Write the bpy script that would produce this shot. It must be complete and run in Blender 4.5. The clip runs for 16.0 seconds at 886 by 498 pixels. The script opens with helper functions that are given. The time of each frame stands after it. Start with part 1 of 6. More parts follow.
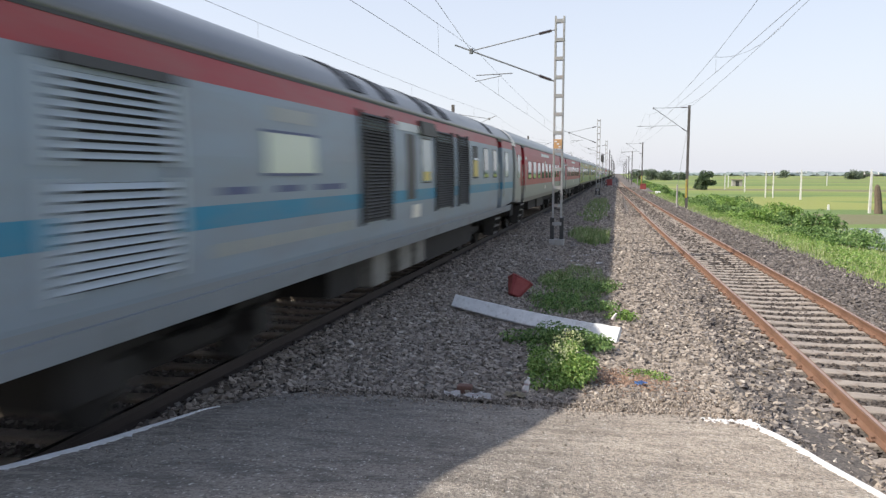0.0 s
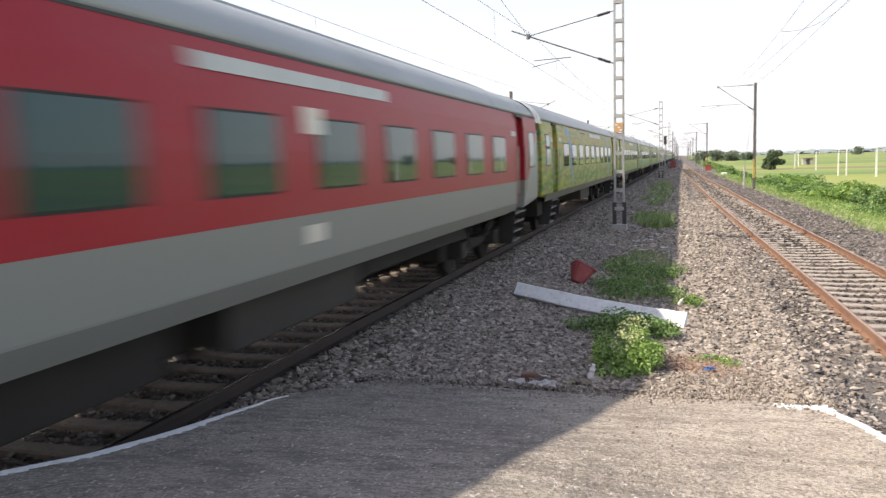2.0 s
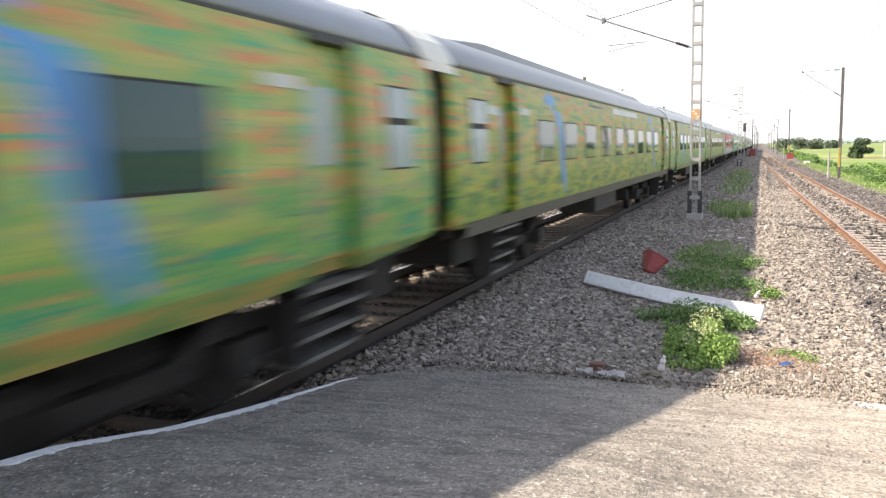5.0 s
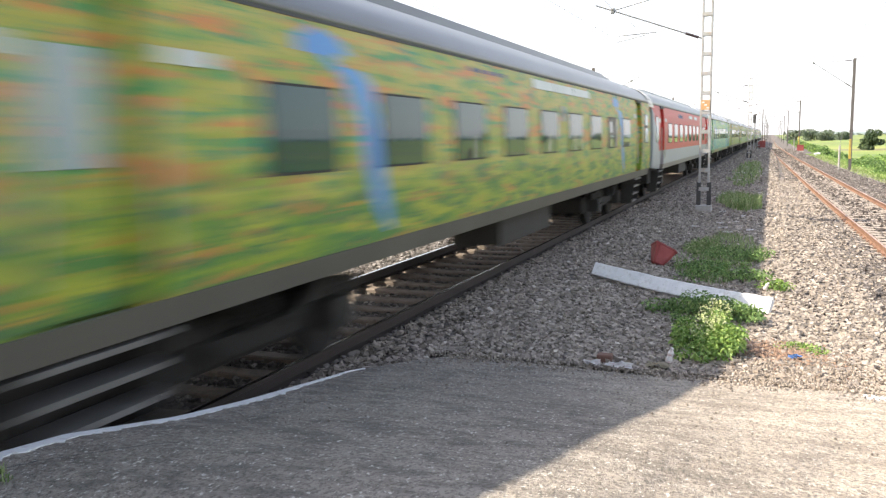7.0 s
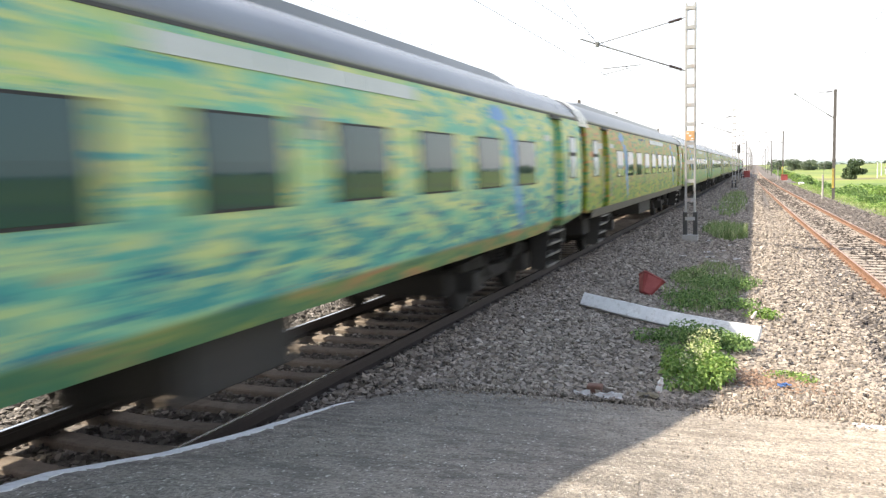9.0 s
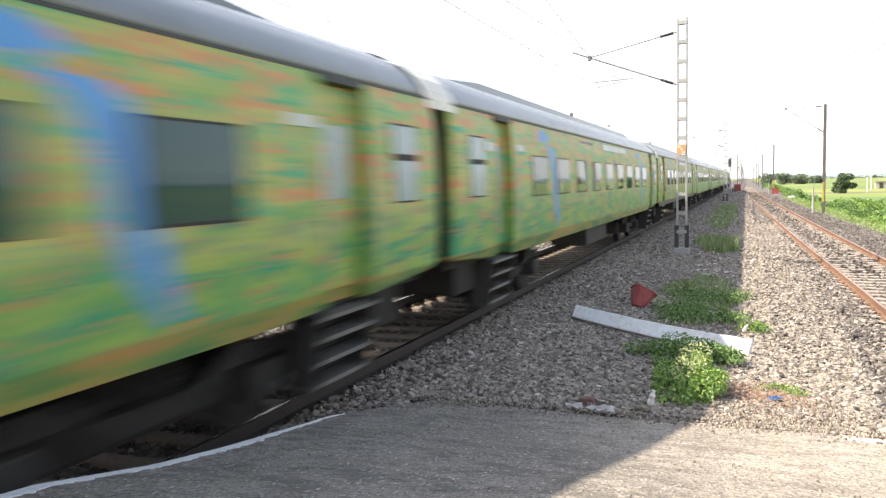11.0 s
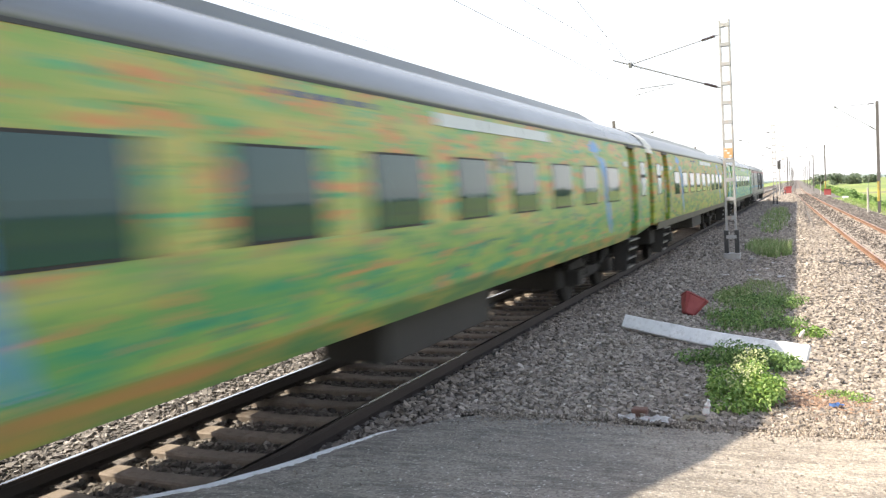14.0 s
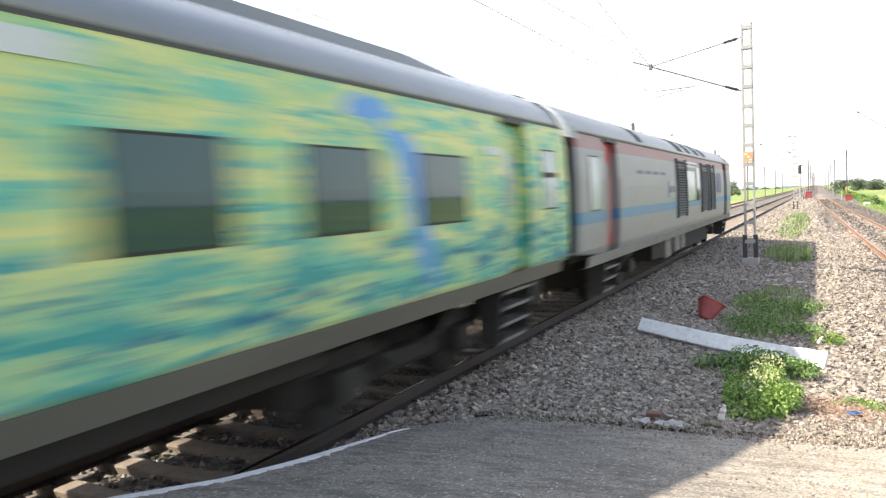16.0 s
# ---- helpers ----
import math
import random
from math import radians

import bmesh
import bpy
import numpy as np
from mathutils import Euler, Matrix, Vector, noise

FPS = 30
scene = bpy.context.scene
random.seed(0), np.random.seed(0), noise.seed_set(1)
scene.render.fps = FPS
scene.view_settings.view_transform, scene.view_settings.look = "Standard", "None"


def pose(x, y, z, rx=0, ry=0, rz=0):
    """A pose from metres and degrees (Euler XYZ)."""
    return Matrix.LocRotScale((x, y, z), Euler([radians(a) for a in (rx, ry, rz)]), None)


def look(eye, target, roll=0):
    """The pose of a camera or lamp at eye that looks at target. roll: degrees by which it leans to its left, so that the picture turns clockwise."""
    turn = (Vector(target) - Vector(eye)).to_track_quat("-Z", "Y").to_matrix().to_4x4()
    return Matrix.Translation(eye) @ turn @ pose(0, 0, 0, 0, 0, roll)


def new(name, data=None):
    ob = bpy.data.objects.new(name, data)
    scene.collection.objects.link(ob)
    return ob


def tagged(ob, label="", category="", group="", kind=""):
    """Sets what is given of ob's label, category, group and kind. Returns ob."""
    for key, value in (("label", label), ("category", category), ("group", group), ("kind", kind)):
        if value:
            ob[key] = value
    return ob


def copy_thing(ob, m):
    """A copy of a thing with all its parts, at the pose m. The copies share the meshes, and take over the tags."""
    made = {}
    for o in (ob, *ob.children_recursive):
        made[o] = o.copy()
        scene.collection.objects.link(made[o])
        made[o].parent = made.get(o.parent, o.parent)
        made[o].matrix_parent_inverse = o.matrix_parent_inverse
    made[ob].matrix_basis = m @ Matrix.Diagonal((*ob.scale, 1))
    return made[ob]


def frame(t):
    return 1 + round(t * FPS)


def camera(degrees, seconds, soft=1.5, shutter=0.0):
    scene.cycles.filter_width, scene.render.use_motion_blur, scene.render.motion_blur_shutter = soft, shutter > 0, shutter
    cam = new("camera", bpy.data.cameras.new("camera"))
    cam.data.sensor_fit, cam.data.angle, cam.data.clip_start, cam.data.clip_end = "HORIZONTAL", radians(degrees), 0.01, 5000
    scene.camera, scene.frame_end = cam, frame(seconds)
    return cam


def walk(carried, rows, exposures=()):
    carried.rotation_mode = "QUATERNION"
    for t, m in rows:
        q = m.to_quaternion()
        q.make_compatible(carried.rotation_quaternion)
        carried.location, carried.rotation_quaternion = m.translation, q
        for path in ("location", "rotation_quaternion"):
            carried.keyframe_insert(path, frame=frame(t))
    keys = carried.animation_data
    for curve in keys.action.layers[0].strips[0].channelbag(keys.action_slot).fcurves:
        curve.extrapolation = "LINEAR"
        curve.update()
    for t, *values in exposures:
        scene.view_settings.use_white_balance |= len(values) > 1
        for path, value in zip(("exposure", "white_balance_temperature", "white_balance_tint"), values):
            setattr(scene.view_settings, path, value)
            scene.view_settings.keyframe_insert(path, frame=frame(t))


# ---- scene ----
# camera: carried in the hand, standing on the platform ramp
FOV = 59.12
EYE = (0.0, 0.0, 2.06)
TURNS = [
    (0.0, 12.58, -5.57, -0.10), (0.5, 13.00, -5.71, -0.31), (1.0, 13.43, -5.87, -0.12), (1.5, 15.08, -6.20, 0.68),
    (2.0, 16.90, -6.35, 1.68), (2.5, 19.03, -6.45, 1.63), (3.0, 20.46, -6.56, 1.55), (3.5, 21.10, -6.68, 1.40),
    (4.0, 21.61, -6.88, 1.56), (6.5, 22.50, -7.67, 1.09), (7.0, 22.64, -7.85, 1.24), (7.5, 22.57, -7.74, 1.58),
    (8.0, 22.62, -7.09, 1.49), (8.5, 22.00, -6.01, 1.68), (9.0, 21.75, -5.58, 1.56), (11.5, 21.00, -4.42, 1.41),
    (12.0, 20.90, -4.14, 1.80), (12.5, 21.02, -4.12, 2.31), (13.0, 22.39, -3.90, 3.04), (13.5, 23.80, -3.71, 3.35),
    (14.0, 24.39, -3.57, 3.35), (14.5, 24.91, -3.65, 3.25), (15.0, 25.43, -3.75, 3.00), (15.5, 25.58, -3.69, 2.52),
    (16.0, 25.64, -3.53, 2.48)]
EXPOSURES = [(0.0, 0.58, 6450, 10), (0.5, 0.76, 6750, 12), (1.0, 0.78, 7000, 13), (1.5, 0.80, 6900, 12), (2.5, 1.10, 6850, 11), (3.0, 1.24, 6850, 10), (4.0, 1.26, 6900, 11), (6.5, 1.46, 6900, 10), (8.0, 1.42, 6900, 10), (9.0, 1.44, 6950, 9), (12.5, 1.46, 6950, 9), (16.0, 1.56, 6950, 8)]
cam = camera(FOV, 16.0, soft=1.35, shutter=0.5)
walk(cam, [(t, pose(*EYE, 90 + p, r, y)) for t, y, p, r in TURNS], EXPOSURES)

# daylight: hazy sun behind and to the west of the camera
SUN_WAY = Vector((0.94, 0.40, -1.0)).normalized()
world = bpy.data.worlds.new("sky")
scene.world = world
world.use_nodes = True
wn = world.node_tree
sky = wn.nodes.new("ShaderNodeTexSky")
sky.sky_type = "NISHITA"
sky.sun_disc = False
sky.sun_elevation = math.asin(-SUN_WAY.z)
sky.sun_rotation = math.atan2(-SUN_WAY.x, -SUN_WAY.y)
sky.air_density, sky.dust_density, sky.ozone_density = 1.0, 1.6, 1.2
wn.nodes["Background"].inputs["Strength"].default_value = 0.145
haze = wn.nodes.new("ShaderNodeMix")
haze.data_type = "RGBA"
haze.inputs[7].default_value = (4.0, 4.05, 4.4, 1)
up = wn.nodes.new("ShaderNodeSeparateXYZ")
wn.links.new(wn.nodes.new("ShaderNodeTexCoord").outputs["Generated"], up.inputs[0])
thin = wn.nodes.new("ShaderNodeValToRGB")
thin.color_ramp.elements[0].position, thin.color_ramp.elements[0].color = 0.0, (0.85, 0.85, 0.85, 1)
thin.color_ramp.elements[1].position, thin.color_ramp.elements[1].color = 0.75, (0.10, 0.10, 0.10, 1)
wn.links.new(up.outputs["Z"], thin.inputs[0])
wn.links.new(thin.outputs[0], haze.inputs[0])
wn.links.new(sky.outputs[0], haze.inputs[6])
wn.links.new(haze.outputs[2], wn.nodes["Background"].inputs["Color"])
sun = new("sun", bpy.data.lights.new("sun", "SUN"))
sun.data.energy, sun.data.angle, sun.data.color = 4.05, radians(0.9), (1.0, 0.93, 0.82)
sun.matrix_world = look((0, 0, 50), Vector((0, 0, 50)) + SUN_WAY)


# ---- materials ----
def node_mat(name):
    m = bpy.data.materials.new(name)
    m.use_nodes = True
    return m, m.node_tree, m.node_tree.nodes["Principled BSDF"]


def add(nt, kind, **inputs):
    n = nt.nodes.new(kind)
    for k, v in inputs.items():
        if k in n.inputs:
            n.inputs[k].default_value = v
    return n


def ramp(nt, fac, stops, constant=False):
    r = nt.nodes.new("ShaderNodeValToRGB")
    e = r.color_ramp.elements
    while len(e) < len(stops):
        e.new(0.5)
    for el, (p, c) in zip(e, stops):
        el.position, el.color = p, (*c, 1) if len(c) == 3 else c
    if constant:
        r.color_ramp.interpolation = "CONSTANT"
    nt.links.new(fac, r.inputs[0])
    return r.outputs[0]


def mixed(nt, fac, a, b, blend="MIX"):
    m = nt.nodes.new("ShaderNodeMix")
    m.data_type, m.blend_type = "RGBA", blend
    for sock, v in ((m.inputs[0], fac), (m.inputs[6], a), (m.inputs[7], b)):
        if isinstance(v, bpy.types.NodeSocket):
            nt.links.new(v, sock)
        elif isinstance(v, (int, float)):
            sock.default_value = v
        else:
            sock.default_value = (*v, 1)
    return m.outputs[2]


def math_node(nt, op, a, b=0.0, clamp=False):
    m = nt.nodes.new("ShaderNodeMath")
    m.operation, m.use_clamp = op, clamp
    for sock, v in ((m.inputs[0], a), (m.inputs[1], b)):
        if isinstance(v, bpy.types.NodeSocket):
            nt.links.new(v, sock)
        else:
            sock.default_value = v
    return m.outputs[0]


def coords(nt, kind="Object", scale=(1, 1, 1), shuffle=False):
    if kind == "World":
        out = nt.nodes.new("ShaderNodeNewGeometry").outputs["Position"]
    else:
        out = nt.nodes.new("ShaderNodeTexCoord").outputs[kind]
    if shuffle:
        rnd = math_node(nt, "MULTIPLY", nt.nodes.new("ShaderNodeObjectInfo").outputs["Random"], 90.0)
        v = nt.nodes.new("ShaderNodeVectorMath")
        nt.links.new(out, v.inputs[0])
        nt.links.new(rnd, v.inputs[1])
        out = v.outputs[0]
    mp = nt.nodes.new("ShaderNodeMapping")
    mp.inputs["Scale"].default_value = scale
    nt.links.new(out, mp.inputs[0])
    return mp.outputs[0]


def noise_at(nt, vec, scale, detail=4.0, rough=0.55):
    n = add(nt, "ShaderNodeTexNoise", Scale=scale, Detail=detail, Roughness=rough)
    nt.links.new(vec, n.inputs["Vector"])
    return n.outputs["Fac"]


def bump(nt, height, bsdf, strength=0.3, dist=0.01):
    b = add(nt, "ShaderNodeBump", Strength=strength, Distance=dist)
    nt.links.new(height, b.inputs["Height"])
    nt.links.new(b.outputs[0], bsdf.inputs["Normal"])


def surface(name, a, b, rough=0.8, metal=0.0, coarse=1.5, fine=30.0, bumpy=0.25, dirt=None, kind="World", dist=0.01, shuffle=False, scale=(1, 1, 1)):
    """A surface whose colour wanders between a and b at two scales, with relief and an optional dirt colour."""
    m, nt, p = node_mat(name)
    v = coords(nt, kind, scale, shuffle)
    n1, n2 = noise_at(nt, v, coarse), noise_at(nt, v, fine, 6.0, 0.65)
    c = mixed(nt, ramp(nt, n1, [(0.3, (0, 0, 0)), (0.7, (1, 1, 1))]), a, b)
    c = mixed(nt, 0.35, c, mixed(nt, ramp(nt, n2, [(0.35, (0, 0, 0)), (0.65, (1, 1, 1))]), a, b))
    if dirt:
        c = mixed(nt, ramp(nt, noise_at(nt, v, coarse * 2.3, 8.0, 0.7), [(0.52, (0, 0, 0)), (0.7, (0.8, 0.8, 0.8))]), c, dirt)
    nt.links.new(c, p.inputs["Base Color"])
    p.inputs["Roughness"].default_value, p.inputs["Metallic"].default_value = rough, metal
    if bumpy:
        bump(nt, n2, p, bumpy, dist)
    return m


def island_mat(name, stops, rough=0.9, sheen=0.0, through_light=0.0):
    """One tone per loose piece of a joined mesh."""
    m, nt, p = node_mat(name)
    g = nt.nodes.new("ShaderNodeNewGeometry")
    c = ramp(nt, g.outputs["Random Per Island"], stops)
    n = noise_at(nt, coords(nt, "World"), 25.0)
    c = mixed(nt, 0.3, c, mixed(nt, n, c, (0.5, 0.5, 0.5), "MULTIPLY"))
    nt.links.new(c, p.inputs["Base Color"])
    p.inputs["Roughness"].default_value = rough
    if through_light:
        t = nt.nodes.new("ShaderNodeBsdfTranslucent")
        nt.links.new(c, t.inputs[0])
        mx = nt.nodes.new("ShaderNodeMixShader")
        mx.inputs[0].default_value = through_light
        nt.links.new(p.outputs[0], mx.inputs[1])
        nt.links.new(t.outputs[0], mx.inputs[2])
        nt.links.new(mx.outputs[0], nt.nodes["Material Output"].inputs[0])
    return m


def livery(name, ground, low_ground, flecks, low_flecks, grime_amount=0.12):
    """A painted mural of flowers and leaves along a coach side: a two-tone ground with flecks of three more colours, above and below."""
    m, nt, p = node_mat(name)
    v = coords(nt, "Object", (1, 0.55, 2.3), shuffle=True)
    blots = noise_at(nt, v, 2.4, 3.0, 0.6)

    def layer(pair, spots):
        c = ramp(nt, blots, [(0.40, pair[0]), (0.60, pair[1])])
        for k, (colour, edge) in enumerate(spots):
            shift = nt.nodes.new("ShaderNodeMapping")
            shift.inputs["Location"].default_value = (7.3 * k + 3, 11.1 * k, 5.7 * k)
            nt.links.new(v, shift.inputs[0])
            f = noise_at(nt, shift.outputs[0], 3.1 + 0.8 * k, 4.0, 0.62)
            c = mixed(nt, ramp(nt, f, [(edge, (0, 0, 0)), (edge + 0.05, (1, 1, 1))]), c, colour)
        return c

    up, low = layer(ground, flecks), layer(low_ground, low_flecks)
    sep = nt.nodes.new("ShaderNodeSeparateXYZ")
    nt.links.new(coords(nt, "Object"), sep.inputs[0])
    edge = math_node(nt, "ADD", sep.outputs["Z"], math_node(nt, "MULTIPLY", blots, 0.9))
    f = ramp(nt, math_node(nt, "MULTIPLY", edge, 0.25), [(0.5, (1, 1, 1)), (0.61, (0, 0, 0))])
    c = mixed(nt, f, up, low)
    # a painted hem of earth and dark leaves along the sill
    hem = ramp(nt, noise_at(nt, coords(nt, "Object", (1, 0.5, 2.5)), 2.8, 3.0), [(0.42, (0.05, 0.14, 0.05)), (0.52, (0.17, 0.22, 0.05)), (0.62, (0.40, 0.19, 0.06))])
    c = mixed(nt, ramp(nt, math_node(nt, "MULTIPLY", sep.outputs["Z"], 0.25), [(0.282, (0.85, 0.85, 0.85)), (0.296, (0, 0, 0))]), c, hem)
    grime = noise_at(nt, coords(nt, "Object", (1, 0.3, 1)), 3.0, 6.0)
    c = mixed(nt, math_node(nt, "MULTIPLY", grime, grime_amount), c, (0.20, 0.18, 0.14))
    nt.links.new(c, p.inputs["Base Color"])
    p.inputs["Roughness"].default_value = 0.42
    p.inputs["Specular IOR Level"].default_value = 0.3
    return m


MURAL_ORANGE = livery("mural_orange", ((0.29, 0.335, 0.045), (0.45, 0.37, 0.085)), ((0.18, 0.29, 0.03), (0.36, 0.38, 0.04)),
    [((0.58, 0.215, 0.06), 0.525), ((0.08, 0.28, 0.09), 0.53), ((0.03, 0.24, 0.14), 0.60)],
    [((0.07, 0.20, 0.045), 0.50), ((0.03, 0.12, 0.07), 0.58), ((0.50, 0.20, 0.055), 0.59)])
MURAL_GREEN = livery("mural_green", ((0.22, 0.37, 0.10), (0.44, 0.40, 0.12)), ((0.10, 0.29, 0.085), (0.26, 0.37, 0.075)),
    [((0.58, 0.25, 0.10), 0.525), ((0.05, 0.37, 0.19), 0.555), ((0.10, 0.28, 0.08), 0.60)],
    [((0.03, 0.27, 0.13), 0.53), ((0.48, 0.23, 0.09), 0.575), ((0.03, 0.13, 0.12), 0.61)])
MURAL_TEAL = livery("mural_teal", ((0.36, 0.52, 0.22), (0.60, 0.61, 0.24)), ((0.14, 0.45, 0.31), (0.42, 0.55, 0.24)),
    [((0.14, 0.47, 0.33), 0.53), ((0.035, 0.34, 0.33), 0.565), ((0.30, 0.52, 0.18), 0.60)],
    [((0.03, 0.28, 0.27), 0.485), ((0.012, 0.13, 0.22), 0.555), ((0.48, 0.32, 0.14), 0.635)])


def banded(name, bands, ends=None, dirty=0.45):
    """Paint in level bands: (lower edge in metres, colour), from the sill up; ends: a colour for the coach ends."""
    m, nt, p = node_mat(name)
    sep = nt.nodes.new("ShaderNodeSeparateXYZ")
    nt.links.new(coords(nt, "Object"), sep.inputs[0])
    z = math_node(nt, "MULTIPLY", sep.outputs["Z"], 0.2)
    c = ramp(nt, z, [(max(0.0, b * 0.2), col) for b, col in bands], constant=True)
    if ends:
        y = math_node(nt, "ABSOLUTE", sep.outputs["Y"])
        slant = math_node(nt, "SUBTRACT", y, math_node(nt, "MULTIPLY", sep.outputs["Z"], 1.04))
        c = mixed(nt, math_node(nt, "GREATER_THAN", slant, 8.66), c, ends)
    v = coords(nt, "Object", (1, 0.25, 1))
    grime = ramp(nt, noise_at(nt, v, 2.5, 7.0, 0.65), [(0.42, (0, 0, 0)), (0.75, (dirty, dirty, dirty))])
    c = mixed(nt, grime, c, (0.22, 0.19, 0.16))
    nt.links.new(c, p.inputs["Base Color"])
    p.inputs["Roughness"].default_value = 0.40
    p.inputs["Specular IOR Level"].default_value = 0.3
    return m


GREY = (0.34, 0.35, 0.345)
RED_COACH = banded("dull_red_and_grey_paint", [(0.0, (0.15, 0.155, 0.14)), (1.13, (0.235, 0.245, 0.23)), (1.60, (0.33, 0.006, 0.022)), (3.10, (0.28, 0.012, 0.02))], ends=(0.27, 0.28, 0.27), dirty=0.12)
RED_FRESH = banded("bright_red_and_grey_paint", [(0.0, (0.20, 0.205, 0.19)), (1.13, (0.33, 0.365, 0.385)), (1.60, (0.50, 0.020, 0.014)), (3.10, (0.42, 0.02, 0.02))], ends=(0.34, 0.37, 0.39), dirty=0.08)
POWER_PAINT = banded("blue_grey_paint", [(0.0, (0.24, 0.27, 0.295)), (1.10, (0.235, 0.295, 0.355)), (1.58, (0.010, 0.21, 0.36)), (1.77, (0.235, 0.295, 0.355)), (2.80, (0.33, 0.022, 0.032))])
TAIL_PAINT = banded("faded_grey_paint", [(0.0, (0.20, 0.20, 0.20)), (1.10, (0.25, 0.255, 0.26)), (1.58, (0.05, 0.20, 0.36)), (1.77, (0.25, 0.255, 0.26)), (2.80, (0.27, 0.10, 0.105))], dirty=0.5)
SKIRT = surface("sole_bar_paint", (0.072, 0.068, 0.056), (0.112, 0.106, 0.086), 0.55, kind="Object", coarse=1.0, fine=14, bumpy=0.05, dirt=(0.10, 0.085, 0.07))
ROOF = surface("roof_paint", (0.095, 0.10, 0.105), (0.15, 0.152, 0.155), 0.29, kind="Object", coarse=0.8, fine=9, bumpy=0.05, dirt=(0.10, 0.09, 0.08))
ROOF_PALE = surface("pale_roof_paint", (0.27, 0.28, 0.275), (0.34, 0.35, 0.34), 0.4, kind="Object", coarse=0.8, fine=9, bumpy=0.05, dirt=(0.20, 0.19, 0.17))
ROOF_MID = surface("grey_roof_paint", (0.155, 0.165, 0.175), (0.215, 0.222, 0.23), 0.27, kind="Object", coarse=0.8, fine=9, bumpy=0.05, dirt=(0.14, 0.13, 0.12))
ROOF_DARK = surface("roof_vent_dark", (0.03, 0.03, 0.033), (0.05, 0.05, 0.05), 0.6, kind="Object")
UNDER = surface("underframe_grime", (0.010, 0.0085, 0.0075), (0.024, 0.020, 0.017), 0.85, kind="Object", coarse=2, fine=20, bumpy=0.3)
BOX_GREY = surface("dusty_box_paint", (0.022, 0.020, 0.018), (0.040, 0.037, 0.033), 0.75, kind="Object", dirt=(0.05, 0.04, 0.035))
STEEL = surface("worn_steel", (0.35, 0.34, 0.33), (0.5, 0.49, 0.47), 0.35, 0.9, kind="Object")
CREAM = surface("cream_paint", (0.74, 0.70, 0.62), (0.80, 0.76, 0.68), 0.5, kind="Object", dirt=(0.55, 0.46, 0.36))
RUBBER = surface("black_rubber", (0.012, 0.012, 0.012), (0.03, 0.03, 0.03), 0.7, kind="Object")
RED_DOOR = surface("red_door_paint", (0.38, 0.012, 0.017), (0.43, 0.02, 0.022), 0.4, kind="Object", bumpy=0.03, dirt=(0.25, 0.05, 0.04))
RED_DOOR_DULL = surface("dull_red_door_paint", (0.25, 0.008, 0.018), (0.30, 0.014, 0.022), 0.45, kind="Object", bumpy=0.03, dirt=(0.17, 0.03, 0.03))
BOX_PALE = surface("pale_box_paint", (0.17, 0.165, 0.15), (0.24, 0.23, 0.21), 0.7, kind="Object", dirt=(0.08, 0.07, 0.06))
POWER_SKIRT = surface("blue_grey_sole_bar", (0.20, 0.225, 0.245), (0.26, 0.285, 0.31), 0.5, kind="Object", bumpy=0.04, dirt=(0.12, 0.11, 0.10))
GREY_DOOR = surface("grey_door_paint", (0.26, 0.28, 0.27), (0.33, 0.34, 0.33), 0.45, kind="Object", bumpy=0.03)
STEP_STEEL = surface("grimy_step_steel", (0.11, 0.105, 0.098), (0.17, 0.162, 0.15), 0.55, kind="Object", dirt=(0.04, 0.035, 0.03))
NOTICE_PALE = surface("pale_notice", (0.56, 0.62, 0.50), (0.66, 0.70, 0.58), 0.4, kind="Object", bumpy=0.02)
SIGN_WHITE = surface("board_white", (0.40, 0.43, 0.42), (0.54, 0.56, 0.54), 0.35, kind="Object", bumpy=0.02)
SIGN_YELLOW = surface("board_yellow", (0.55, 0.42, 0.08), (0.65, 0.50, 0.12), 0.45, kind="Object", bumpy=0.02)
SIGN_DARK = surface("lettering_dark", (0.05, 0.07, 0.16), (0.07, 0.09, 0.2), 0.5, kind="Object", bumpy=0)
BLUE_SWOOSH = surface("blue_mural_paint", (0.045, 0.17, 0.52), (0.09, 0.32, 0.58), 0.4, kind="Object", coarse=0.7, bumpy=0)
LOUVRE_DARK = surface("louvre_dark", (0.042, 0.040, 0.038), (0.068, 0.065, 0.062), 0.6, kind="Object", dirt=(0.05, 0.04, 0.03))
LOUVRE_LIGHT = surface("louvre_light", (0.40, 0.46, 0.51), (0.46, 0.51, 0.55), 0.45, kind="Object")
# near-black paint for the shade between louvre slats
SLAT_SHADE = surface("painted_slat_shade", (0.008, 0.008, 0.009), (0.014, 0.014, 0.014), 0.9, kind="Object", bumpy=0)


def tinted_glass(name, tint):
    m, nt, p = node_mat(name)
    v = coords(nt, "Object")
    c = mixed(nt, noise_at(nt, v, 1.3), tint, tuple(t * 1.6 for t in tint))
    nt.links.new(c, p.inputs["Base Color"])
    p.inputs["Roughness"].default_value = 0.035
    p.inputs["IOR"].default_value = 1.53
    p.inputs["Specular Tint"].default_value = (0.74, 0.93, 0.94, 1)
    return m


GLASS = tinted_glass("tinted_window_glass", (0.012, 0.034, 0.036))
FROSTED = surface("frosted_glass", (0.25, 0.315, 0.335), (0.32, 0.38, 0.395), 0.2, kind="Object", bumpy=0.02)

